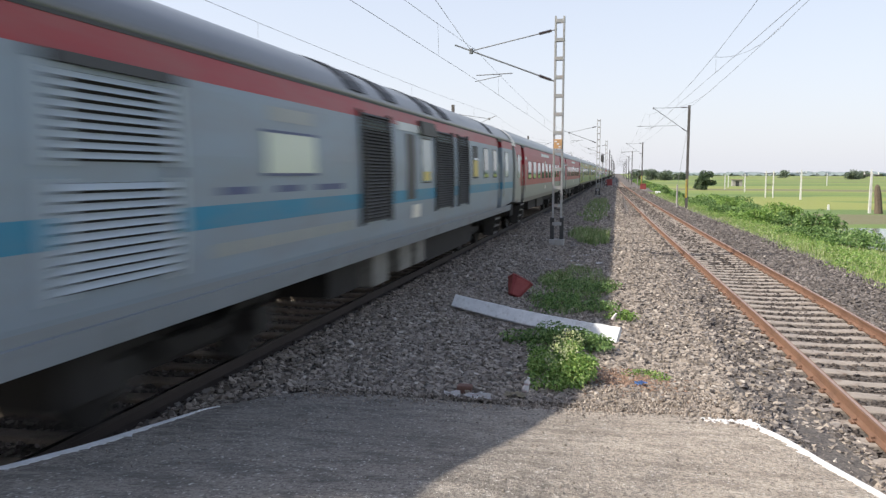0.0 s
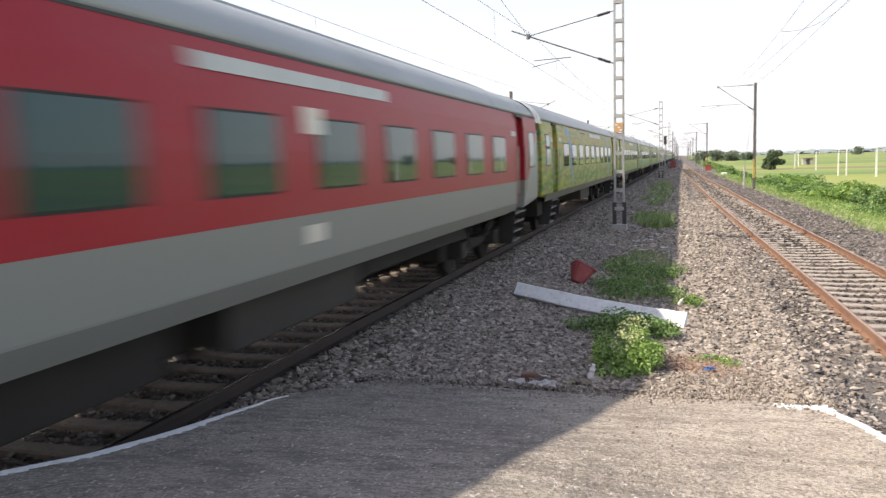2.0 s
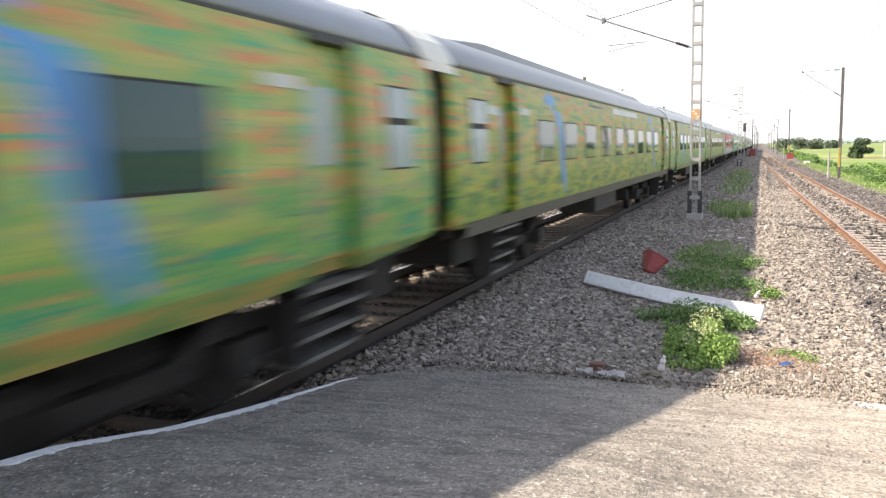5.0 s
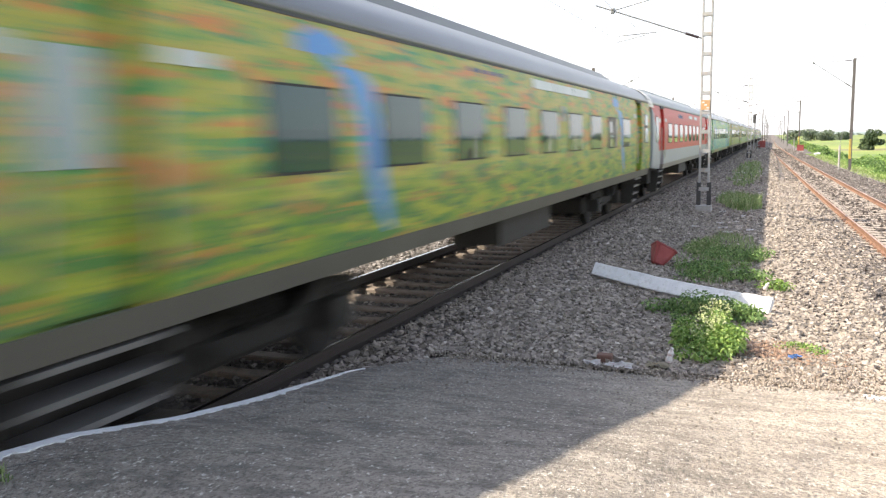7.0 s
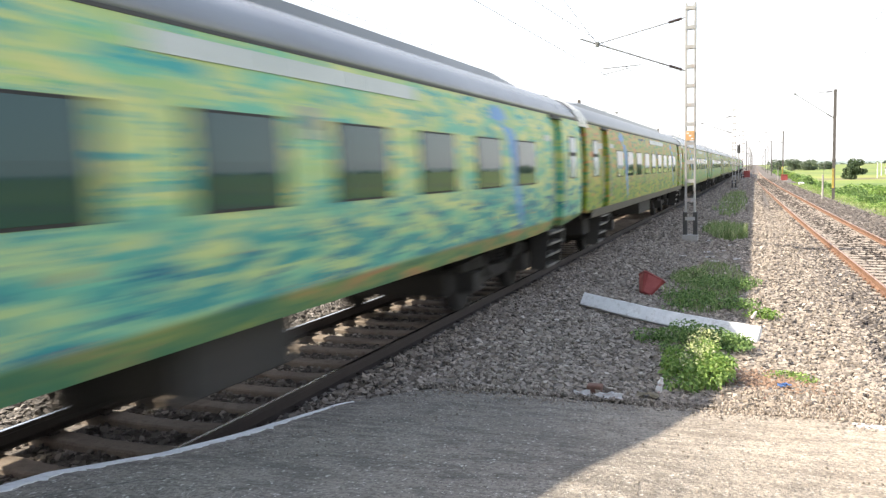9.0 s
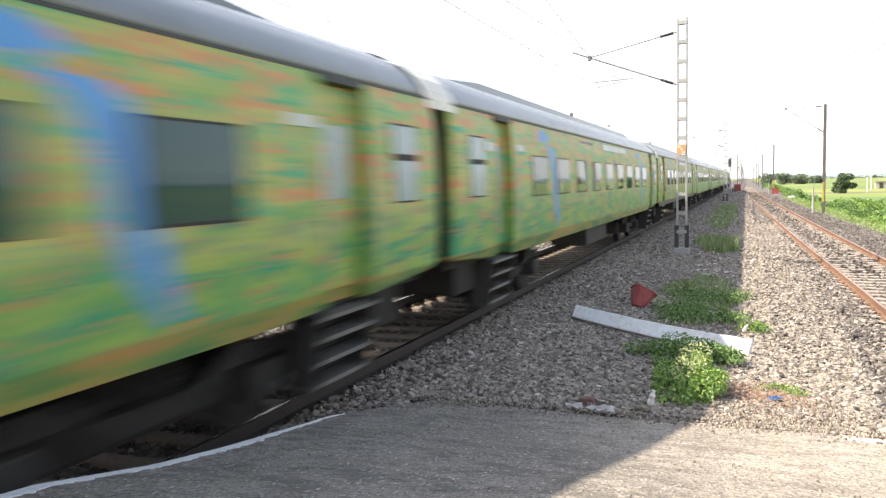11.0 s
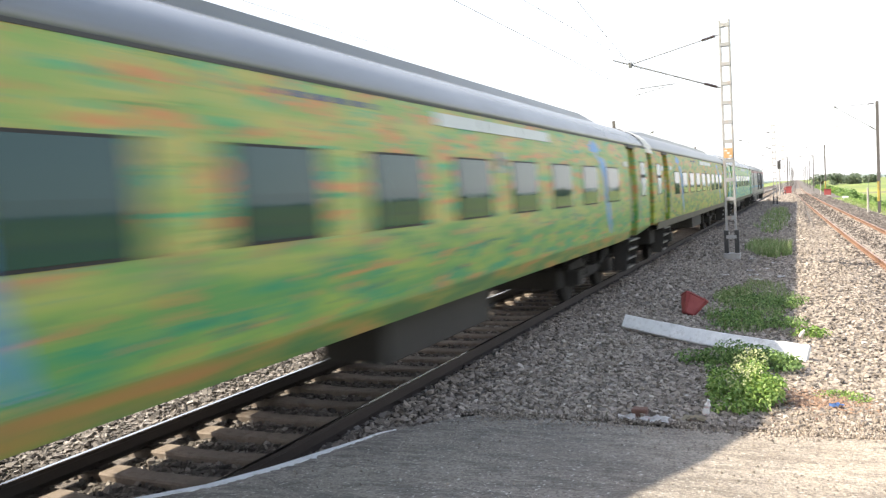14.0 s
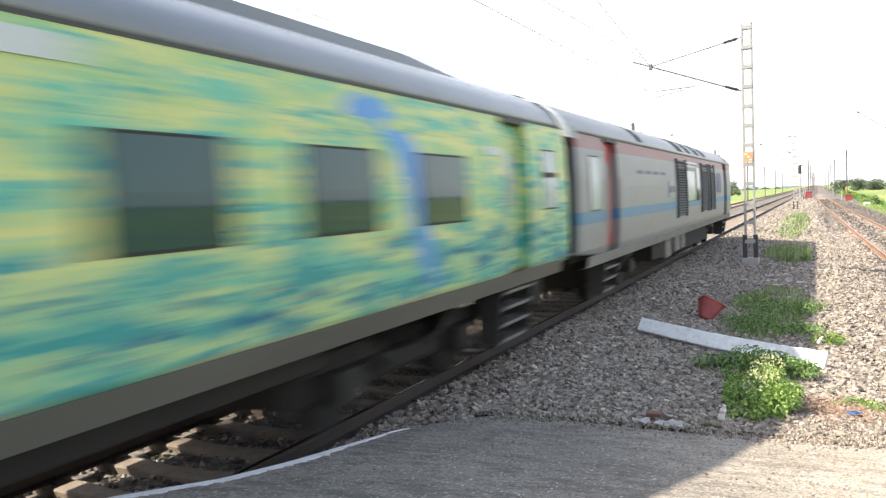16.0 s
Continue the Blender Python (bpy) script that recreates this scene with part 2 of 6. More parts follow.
RAIL_RUST = surface("rail_rust", (0.14, 0.072, 0.044), (0.225, 0.125, 0.078), 0.85, coarse=1.2, fine=40, bumpy=0.2, dirt=(0.10, 0.055, 0.035))
RAIL_DARK = surface("rail_grime", (0.030, 0.022, 0.018), (0.052, 0.037, 0.029), 0.8, coarse=1.2, fine=40, bumpy=0.2)
RAIL_TOP = surface("polished_rail_head", (0.55, 0.55, 0.56), (0.68, 0.67, 0.66), 0.16, 1.0, coarse=3, fine=60, bumpy=0.02)
RAIL_TOP_DULL = surface("dull_rail_head", (0.30, 0.20, 0.155), (0.42, 0.31, 0.26), 0.5, 0.35, coarse=3, fine=60, bumpy=0.05)
SLEEPER = surface("sleeper_concrete", (0.25, 0.212, 0.178), (0.35, 0.305, 0.26), 0.9, coarse=3, fine=45, bumpy=0.3, dirt=(0.15, 0.10, 0.07))
SLEEPER_DARK = surface("dark_sleeper_concrete", (0.15, 0.120, 0.096), (0.25, 0.205, 0.165), 0.85, coarse=3, fine=45, bumpy=0.3, dirt=(0.10, 0.07, 0.05))
CONCRETE = surface("mast_base_concrete", (0.30, 0.28, 0.26), (0.42, 0.40, 0.37), 0.9, coarse=3, fine=40, bumpy=0.3, dirt=(0.2, 0.17, 0.14))
WHITEWASH = surface("whitewash", (0.62, 0.62, 0.61), (0.80, 0.79, 0.78), 0.88, coarse=6, fine=45, bumpy=0.5, dirt=(0.45, 0.42, 0.39))
MAST_SILVER = surface("aluminium_paint", (0.33, 0.32, 0.31), (0.44, 0.43, 0.41), 0.55, 0.2, coarse=1.5, fine=25, bumpy=0.05, dirt=(0.40, 0.30, 0.24))
MAST_BLACK = surface("bitumen_band", (0.03, 0.03, 0.032), (0.07, 0.065, 0.06), 0.7, coarse=4)
MAST_RUST = surface("rusty_mast_paint", (0.075, 0.068, 0.064), (0.125, 0.108, 0.098), 0.7, coarse=1.2, fine=20, bumpy=0.1)
MAST_YELLOW = surface("yellow_band", (0.36, 0.26, 0.05), (0.48, 0.35, 0.07), 0.7, dirt=(0.12, 0.10, 0.07))
ORANGE_PLATE = surface("orange_plate", (0.52, 0.27, 0.11), (0.62, 0.38, 0.18), 0.6)
WIRE = surface("weathered_copper_wire", (0.17, 0.17, 0.17), (0.24, 0.24, 0.235), 0.5, 0.5, bumpy=0)
INSULATOR = surface("brown_insulator", (0.05, 0.04, 0.045), (0.08, 0.06, 0.06), 0.25, bumpy=0)
POLE_WHITE = surface("pale_concrete_pole", (0.60, 0.58, 0.54), (0.72, 0.70, 0.66), 0.85, dirt=(0.4, 0.37, 0.33))
RED_PAINT = surface("faded_red", (0.23, 0.032, 0.034), (0.33, 0.075, 0.068), 0.6, coarse=4, fine=30, bumpy=0.15, dirt=(0.30, 0.06, 0.05))
PAPER = surface("litter_paper", (0.62, 0.60, 0.57), (0.72, 0.70, 0.68), 0.8, coarse=12, dirt=(0.5, 0.2, 0.18))
BLUE_LITTER = surface("blue_plastic", (0.10, 0.22, 0.55), (0.2, 0.35, 0.65), 0.4)
BRICK = surface("broken_brick", (0.13, 0.066, 0.048), (0.19, 0.105, 0.08), 0.9, coarse=10, fine=60)
SOIL = surface("reddish_soil", (0.20, 0.125, 0.085), (0.29, 0.19, 0.135), 0.95, coarse=5, fine=50)
BARK = surface("bark", (0.10, 0.075, 0.05), (0.16, 0.12, 0.085), 0.9, coarse=6, fine=40, bumpy=0.5)
STRAW = surface("dry_straw", (0.30, 0.25, 0.17), (0.38, 0.33, 0.24), 0.95, coarse=3)

STONES_MAT = island_mat("crushed_stone", [(0.0, (0.135, 0.113, 0.093)), (0.3, (0.245, 0.206, 0.170)), (0.7, (0.34, 0.287, 0.237)), (0.95, (0.41, 0.348, 0.288)), (1.0, (0.56, 0.50, 0.43))])
STONES_DARK = island_mat("weathered_stone", [(0.0, (0.075, 0.063, 0.056)), (0.4, (0.125, 0.107, 0.096)), (0.8, (0.18, 0.156, 0.14)), (0.97, (0.24, 0.21, 0.19)), (1.0, (0.40, 0.36, 0.32))])
STONES_TAN = island_mat("dusty_chips", [(0.0, (0.15, 0.118, 0.092)), (0.5, (0.26, 0.212, 0.168)), (0.85, (0.36, 0.30, 0.245)), (1.0, (0.48, 0.42, 0.35))])
STONES_OILY = island_mat("oily_stone", [(0.0, (0.06, 0.052, 0.046)), (0.4, (0.125, 0.112, 0.098)), (0.8, (0.215, 0.19, 0.17)), (1.0, (0.36, 0.33, 0.30))])
STONES_BROWN = island_mat("dark_brown_stone", [(0.0, (0.035, 0.028, 0.024)), (0.4, (0.070, 0.057, 0.049)), (0.8, (0.115, 0.094, 0.080)), (1.0, (0.21, 0.175, 0.15))])
# leaf tones lightened so that far trees look hazed
LEAF_HAZY = island_mat("haze_paled_leaves", [(0.0, (0.11, 0.15, 0.10)), (0.6, (0.15, 0.19, 0.13)), (1.0, (0.20, 0.24, 0.16))], 0.8, through_light=0.2)
LEAF_BRIGHT = island_mat("bright_leaves", [(0.0, (0.10, 0.20, 0.04)), (0.5, (0.21, 0.34, 0.07)), (0.9, (0.33, 0.46, 0.12)), (1.0, (0.50, 0.56, 0.22))], 0.55, through_light=0.3)
LEAF_MID = island_mat("shrub_leaves", [(0.0, (0.06, 0.12, 0.03)), (0.5, (0.15, 0.26, 0.07)), (1.0, (0.29, 0.41, 0.14))], 0.6, through_light=0.3)
FLOWER = island_mat("pale_flower_heads", [(0.0, (0.40, 0.46, 0.16)), (1.0, (0.62, 0.63, 0.36))], 0.7, through_light=0.2)
LEAF_DARK = island_mat("tree_leaves", [(0.0, (0.05, 0.085, 0.04)), (0.6, (0.085, 0.13, 0.06)), (1.0, (0.12, 0.17, 0.08))], 0.7, through_light=0.2)
GRASS_MAT = island_mat("grass_blades", [(0.0, (0.16, 0.24, 0.06)), (0.45, (0.29, 0.37, 0.11)), (0.8, (0.43, 0.47, 0.21)), (1.0, (0.60, 0.58, 0.38))], 0.7, through_light=0.3)
GRASS_DULL = island_mat("weed_blades", [(0.0, (0.12, 0.19, 0.06)), (0.5, (0.23, 0.32, 0.11)), (0.85, (0.36, 0.42, 0.19)), (1.0, (0.48, 0.42, 0.27))], 0.7, through_light=0.25)
# pale bluish tint stands in for haze over the far woods
WOOD_HAZE_TINT = surface("haze_tinted_foliage", (0.16, 0.20, 0.20), (0.22, 0.26, 0.25), 0.95, coarse=0.08, fine=0.6, bumpy=0.6, dist=0.5)


def platform_mat():
    """Worn cement screed: darker towards the train side, tan towards the loop, broom marks across it and grit showing.
    """
    m, nt, p = node_mat("platform_screed")
    v = coords(nt, "World")
    sep = nt.nodes.new("ShaderNodeSeparateXYZ")
    nt.links.new(v, sep.inputs[0])
    big = noise_at(nt, v, 0.9, 6.0, 0.65)
    streak = noise_at(nt, coords(nt, "World", (0.8, 2.2, 1)), 2.6, 7.0, 0.72)
    grit, coarse = noise_at(nt, coords(nt, "World", (1, 0.7, 1)), 50.0, 3.0, 0.7), noise_at(nt, coords(nt, "World", (1, 0.9, 1)), 18.0, 4.0, 0.7)
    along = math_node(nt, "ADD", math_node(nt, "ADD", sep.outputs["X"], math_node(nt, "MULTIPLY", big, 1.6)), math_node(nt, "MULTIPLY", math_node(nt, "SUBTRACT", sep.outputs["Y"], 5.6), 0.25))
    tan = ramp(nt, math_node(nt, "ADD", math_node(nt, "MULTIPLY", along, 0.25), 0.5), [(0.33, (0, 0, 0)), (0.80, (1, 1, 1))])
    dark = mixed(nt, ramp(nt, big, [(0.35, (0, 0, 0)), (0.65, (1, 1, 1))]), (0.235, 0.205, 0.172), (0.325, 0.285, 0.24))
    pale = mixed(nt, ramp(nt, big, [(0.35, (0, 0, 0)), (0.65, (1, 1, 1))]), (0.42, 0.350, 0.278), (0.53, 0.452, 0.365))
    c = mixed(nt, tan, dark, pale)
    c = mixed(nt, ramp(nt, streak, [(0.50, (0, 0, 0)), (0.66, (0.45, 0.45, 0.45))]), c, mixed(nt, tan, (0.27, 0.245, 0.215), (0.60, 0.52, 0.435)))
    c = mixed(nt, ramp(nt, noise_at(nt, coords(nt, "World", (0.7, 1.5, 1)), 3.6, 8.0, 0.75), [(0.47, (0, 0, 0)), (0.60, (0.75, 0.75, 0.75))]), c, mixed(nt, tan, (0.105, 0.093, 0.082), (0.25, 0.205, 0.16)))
    c = mixed(nt, ramp(nt, coarse, [(0.51, (0, 0, 0)), (0.60, (0.5, 0.5, 0.5))]), c, (0.155, 0.132, 0.108))
    c = mixed(nt, ramp(nt, grit, [(0.50, (0, 0, 0)), (0.60, (0.66, 0.66, 0.66))]), c, (0.085, 0.072, 0.060))
    c = mixed(nt, ramp(nt, noise_at(nt, coords(nt, "World", (1, 0.6, 1)), 40.0, 2.0, 0.6), [(0.62, (0, 0, 0)), (0.69, (0.85, 0.85, 0.85))]), c, (0.60, 0.55, 0.49))
    nt.links.new(c, p.inputs["Base Color"])
    p.inputs["Roughness"].default_value = 0.92
    bump(nt, math_node(nt, "ADD", math_node(nt, "MULTIPLY", grit, 0.6), math_node(nt, "ADD", coarse, math_node(nt, "MULTIPLY", streak, 0.3))), p, 0.95, 0.03)
    return m


def ground_mat():
    """Gravel along the railway, green verge beyond it, then rice fields in long plots to the horizon."""
    m, nt, p = node_mat("ground")
    pos = coords(nt, "World")
    sep = nt.nodes.new("ShaderNodeSeparateXYZ")
    nt.links.new(pos, sep.inputs[0])
    fine, mid = noise_at(nt, pos, 22.0, 4.0, 0.7), noise_at(nt, pos, 0.6, 4.0)
    gravel = mixed(nt, ramp(nt, fine, [(0.35, (0, 0, 0)), (0.65, (1, 1, 1))]), (0.06, 0.052, 0.046), (0.185, 0.160, 0.139))
    verge = mixed(nt, ramp(nt, mid, [(0.35, (0, 0, 0)), (0.65, (1, 1, 1))]), (0.10, 0.15, 0.035), (0.20, 0.25, 0.075))
    vo = add(nt, "ShaderNodeTexVoronoi", Scale=1.0)
    vo.feature = "F1"
    wob = nt.nodes.new("ShaderNodeVectorMath")
    nt.links.new(coords(nt, "World", (0.014, 0.055, 0.0)), wob.inputs[0])
    nt.links.new(noise_at(nt, pos, 0.02), wob.inputs[1])
    nt.links.new(wob.outputs[0], vo.inputs["Vector"])
    hue = nt.nodes.new("ShaderNodeSeparateColor")
    nt.links.new(vo.outputs["Color"], hue.inputs[0])
    rice = ramp(nt, hue.outputs[0], [(0.0, (0.12, 0.185, 0.05)), (0.3, (0.16, 0.23, 0.055)), (0.55, (0.20, 0.26, 0.06)), (0.8, (0.275, 0.29, 0.075)), (0.95, (0.18, 0.17, 0.085))])
    rice = mixed(nt, 0.4, rice, mixed(nt, noise_at(nt, coords(nt, "World", (0.1, 1, 1)), 1.1, 6.0), rice, (0.25, 0.25, 0.2), "MULTIPLY"))
    edge = math_node(nt, "ADD", sep.outputs["X"], math_node(nt, "MULTIPLY", mid, 2.2))
    f1 = ramp(nt, math_node(nt, "MULTIPLY", edge, 0.05), [(0.385, (0, 0, 0)), (0.42, (1, 1, 1))])
    f2 = ramp(nt, math_node(nt, "MULTIPLY", edge, 0.02), [(0.24, (0, 0, 0)), (0.32, (1, 1, 1))])
    left = math_node(nt, "LESS_THAN", edge, -12.5)
    c = mixed(nt, f1, gravel, verge)
    c = mixed(nt, f2, c, rice)
    c = mixed(nt, left, c, rice)
    nt.links.new(c, p.inputs["Base Color"])
    p.inputs["Roughness"].default_value = 0.95
    bump(nt, fine, p, 0.7, 0.03)
    return m


PLATFORM_MAT, GROUND_MAT = platform_mat(), ground_mat()


def water_mat():
    m, nt, p = node_mat("pond_water")
    v = coords(nt, "World")
    c = mixed(nt, ramp(nt, noise_at(nt, v, 1.1, 6.0), [(0.48, (0, 0, 0)), (0.6, (1, 1, 1))]), (0.13, 0.17, 0.15), (0.14, 0.24, 0.06))
    nt.links.new(c, p.inputs["Base Color"])
    p.inputs["Roughness"].default_value = 0.12
    bump(nt, noise_at(nt, v, 6.0), p, 0.08, 0.02)
    return m


WATER = water_mat()


# ---- building helpers ----
def link(name, me, material, parent=None, label=""):
    if material and not me.materials:
        me.materials.append(material)
    ob = new(name, me)
    if parent:
        ob.parent = parent
    return tagged(ob, label) if label else ob


def part(name, bm, material, parent=None, label="", smooth=False):
    me = bpy.data.meshes.new(name)
    bm.normal_update()
    bm.to_mesh(me)
    bm.free()
    if smooth:
        me.shade_smooth()
    return link(name, me, material, parent, label)


def empty(name, m, label, category, group="", kind=""):
    ob = new(name)
    ob.empty_display_size = 0.2
    ob.matrix_world = m
    return tagged(ob, label, category, group, kind)


def box(bm, x0, x1, y0, y1, z0, z1, bevel=0.0):
    r = bmesh.ops.create_cube(bm, size=1.0)
    bmesh.ops.transform(bm, verts=r["verts"], matrix=Matrix.Translation(((x0 + x1) / 2, (y0 + y1) / 2, (z0 + z1) / 2)) @ Matrix.Diagonal((x1 - x0, y1 - y0, z1 - z0, 1)))
    if bevel:
        edges = list({e for v in r["verts"] for e in v.link_edges})
        bmesh.ops.bevel(bm, geom=edges, offset=bevel, segments=2, affect="EDGES", profile=0.5)
    return bm


def boxed(*dims, bevel=0.0):
    return box(bmesh.new(), *dims, bevel=bevel)


def rod(bm, a, b, r, sides=8, r2=None):
    a, b = Vector(a), Vector(b)
    made = bmesh.ops.create_cone(bm, cap_ends=True, segments=sides, radius1=r, radius2=r if r2 is None else r2, depth=(b - a).length)
    bmesh.ops.transform(bm, verts=made["verts"], matrix=Matrix.Translation((a + b) / 2) @ (b - a).to_track_quat("Z", "Y").to_matrix().to_4x4())
    return bm


def rodded(a, b, r, sides=8, r2=None):
    return rod(bmesh.new(), a, b, r, sides, r2)


def loft(sections, closed=True, caps=True):
    """Skin over a row of sections (lists of points, alike in count)."""
    bm = bmesh.new()
    rows = [[bm.verts.new(p) for p in s] for s in sections]
    for s0, s1 in zip(rows, rows[1:]):
        n = len(s0)
        for i in range(n if closed else n - 1):
            bm.faces.new((s0[i], s0[(i + 1) % n], s1[(i + 1) % n], s1[i]))
    if caps:
        bm.faces.new(rows[0][::-1])
        bm.faces.new(rows[-1])
    bmesh.ops.recalc_face_normals(bm, faces=bm.faces)
    return bm


def tube(name, pts, r, material, parent=None, label=""):
    """A wire along points."""
    cu = bpy.data.curves.new(name, "CURVE")
    cu.dimensions, cu.bevel_depth, cu.bevel_resolution = "3D", r, 1
    s = cu.splines.new("POLY")
    s.points.add(len(pts) - 1)
    for q, v in zip(s.points, pts):
        q.co = (*v, 1)
    tmp = bpy.data.objects.new(name, cu)
    me = bpy.data.meshes.new_from_object(tmp)
    bpy.data.objects.remove(tmp)
    me.materials.clear()
    return link(name, me, material, parent, label)


def mesh_arrays(name, verts, faces, material, parent=None, label=""):
    me = bpy.data.meshes.new(name)
    me.from_pydata(verts, [], faces)
    me.update()
    return link(name, me, material, parent, label)


# ---- lie of the land ----
A_X, C_X = -5.0, -9.6       # middle of the train's line and of the one beyond it, rail heads at 0
B_TOP = -0.55                 # rail head of the loop line on the other side of the platform
B_Y = [-80, 0, 14, 30, 45, 68, 97, 200, 400, 900, 4000]
B_CX = [3.75, 3.72, 3.55, 3.04, 2.68, 2.20, 1.58, 0.05, -0.25, -0.27, -0.27]


def b_x(y):
    """Middle of the loop line, which swings towards the main line further out."""
    w = [np.interp(y + d, B_Y, B_CX) for d in (-9, -4.5, 0, 4.5, 9)]
    return float(np.mean(w))


def ramp_z(y):
    """Height of the platform's rim: level, then over a rounded crest and down the ramp."""
    return float(np.interp(y, [1.6, 2.5, 2.9, 3.3, 3.7, 4.5, 5.6, 6.5, 8.0], [0.60, 0.595, 0.545, 0.455, 0.365, 0.245, 0.095, -0.01, -0.22]))


LAND_X = [-4000, -60, -16, -13.4, -12.2, -11.2, -4.12, -3.98, -3.2, -2.6, -2.0, 0.4]
LAND_Z = [-1.9, -1.8, -1.7, -0.95, -0.30, -0.235, -0.235, -0.125, -0.14, -0.22, -0.31, -0.50]
LAND_BX = [-1.75, -1.18, -1.0, 1.0, 1.18, 1.9, 3.5, 5.0, 8.5, 14, 60, 4000]
LAND_BZ = [-0.70, -0.715, -0.762, -0.762, -0.715, -0.75, -0.85, -1.10, -1.71, -1.77, -1.8, -1.9]


def land(x, y):
    bx = b_x(y)
    z = float(np.interp(x, LAND_X + [max(0.6, bx + v) if i == 0 else bx + v for i, v in enumerate(LAND_BX)], LAND_Z + LAND_BZ))
    k = min(1.0, max(0.0, (12.0 - y) / 4.5))
    if k and -3.3 < x < 2.6:
        top = float(np.interp(x, [-3.3, -2.9, 1.2, 1.95, 2.6], [-0.15, -0.15, -0.20, -0.66, -0.775]))
        z = z * (1 - k) + max(z, top) * k
    return z


# ---- ground ----
def build_ground():
    ys = [-400, -120, -60, -30, -15, -8, -4, 0, 2, 4, 5, 6, 7, 7.5, 8, 9, 10, 11, 12, 14, 17, 20, 24, 28, 33, 38, 45, 52, 60, 70, 82, 97, 115, 140, 170, 205, 250, 310, 400, 550, 800, 1300, 2200, 4000]
    offs = [-4000, -1500, -600, -250, -110, -60, -30, -16, -13.4, -12.8, -12.2, -11.2, -9.5, -7, -5, -4.12, -3.98, -3.3, -2.9, -2.4, -2, -1.4, -0.8, -0.2, 0.4, 0.9]
    rel = [-1.9, -1.75, -1.18, -1.0, 0, 1.0, 1.18, 1.9, 2.6, 3.5, 4.2, 5, 6.5, 8.5, 11, 14, 20, 30, 45, 60, 110, 250, 600, 1500, 4000]
    verts, faces, n = [], [], len(offs) + len(rel)
    for y in ys:
        bx = b_x(y)
        xs = sorted(offs + [max(0.95 + 0.05 * i, bx + r) for i, r in enumerate(rel)])
        for x in xs:
            z = land(x, y)
            if y < 7.2 and -3.5 < x < 1.9:
                z = -0.78
            verts.append((x, y, z + 0.02 * noise.noise((x * 0.7, y * 0.7, 0.0))))
    for j in range(len(ys) - 1):
        for i in range(n - 1):
            a = j * n + i
            faces.append((a, a + 1, a + n + 1, a + n))
    ob = mesh_arrays("ground", verts, faces, GROUND_MAT)
    ob.data.shade_smooth()
    tagged(ob, "gravelled railway formation running out into green rice fields", "ground", kind="structure")


build_ground()


def edge_x(y):
    """The train-side rim of the platform, drawn in at the ramp's foot."""
    return float(np.interp(y, [3.6, 4.3, 5.8, 6.8], [-3.43, -3.385, -3.37, -3.08]))


def edge_r(y):
    """The rim on the loop side, which runs in towards the ramp's foot."""
    return float(np.interp(y, [3.4, 4.9, 6.3, 6.9], [1.76, 1.53, 1.31, 1.16]))


def deck_z(x, y):
    """The ramp's surface, slightly crowned across."""
    a, b = edge_x(y), edge_r(y)
    f = min(1.0, max(0.0, (x - a) / (b - a)))
    return ramp_z(y) + float(np.interp(y, [2.0, 3.8, 4.3, 7.1], [0.0, 0.10, 0.10, 0.0])) * (1 - (2 * f - 1) ** 2)


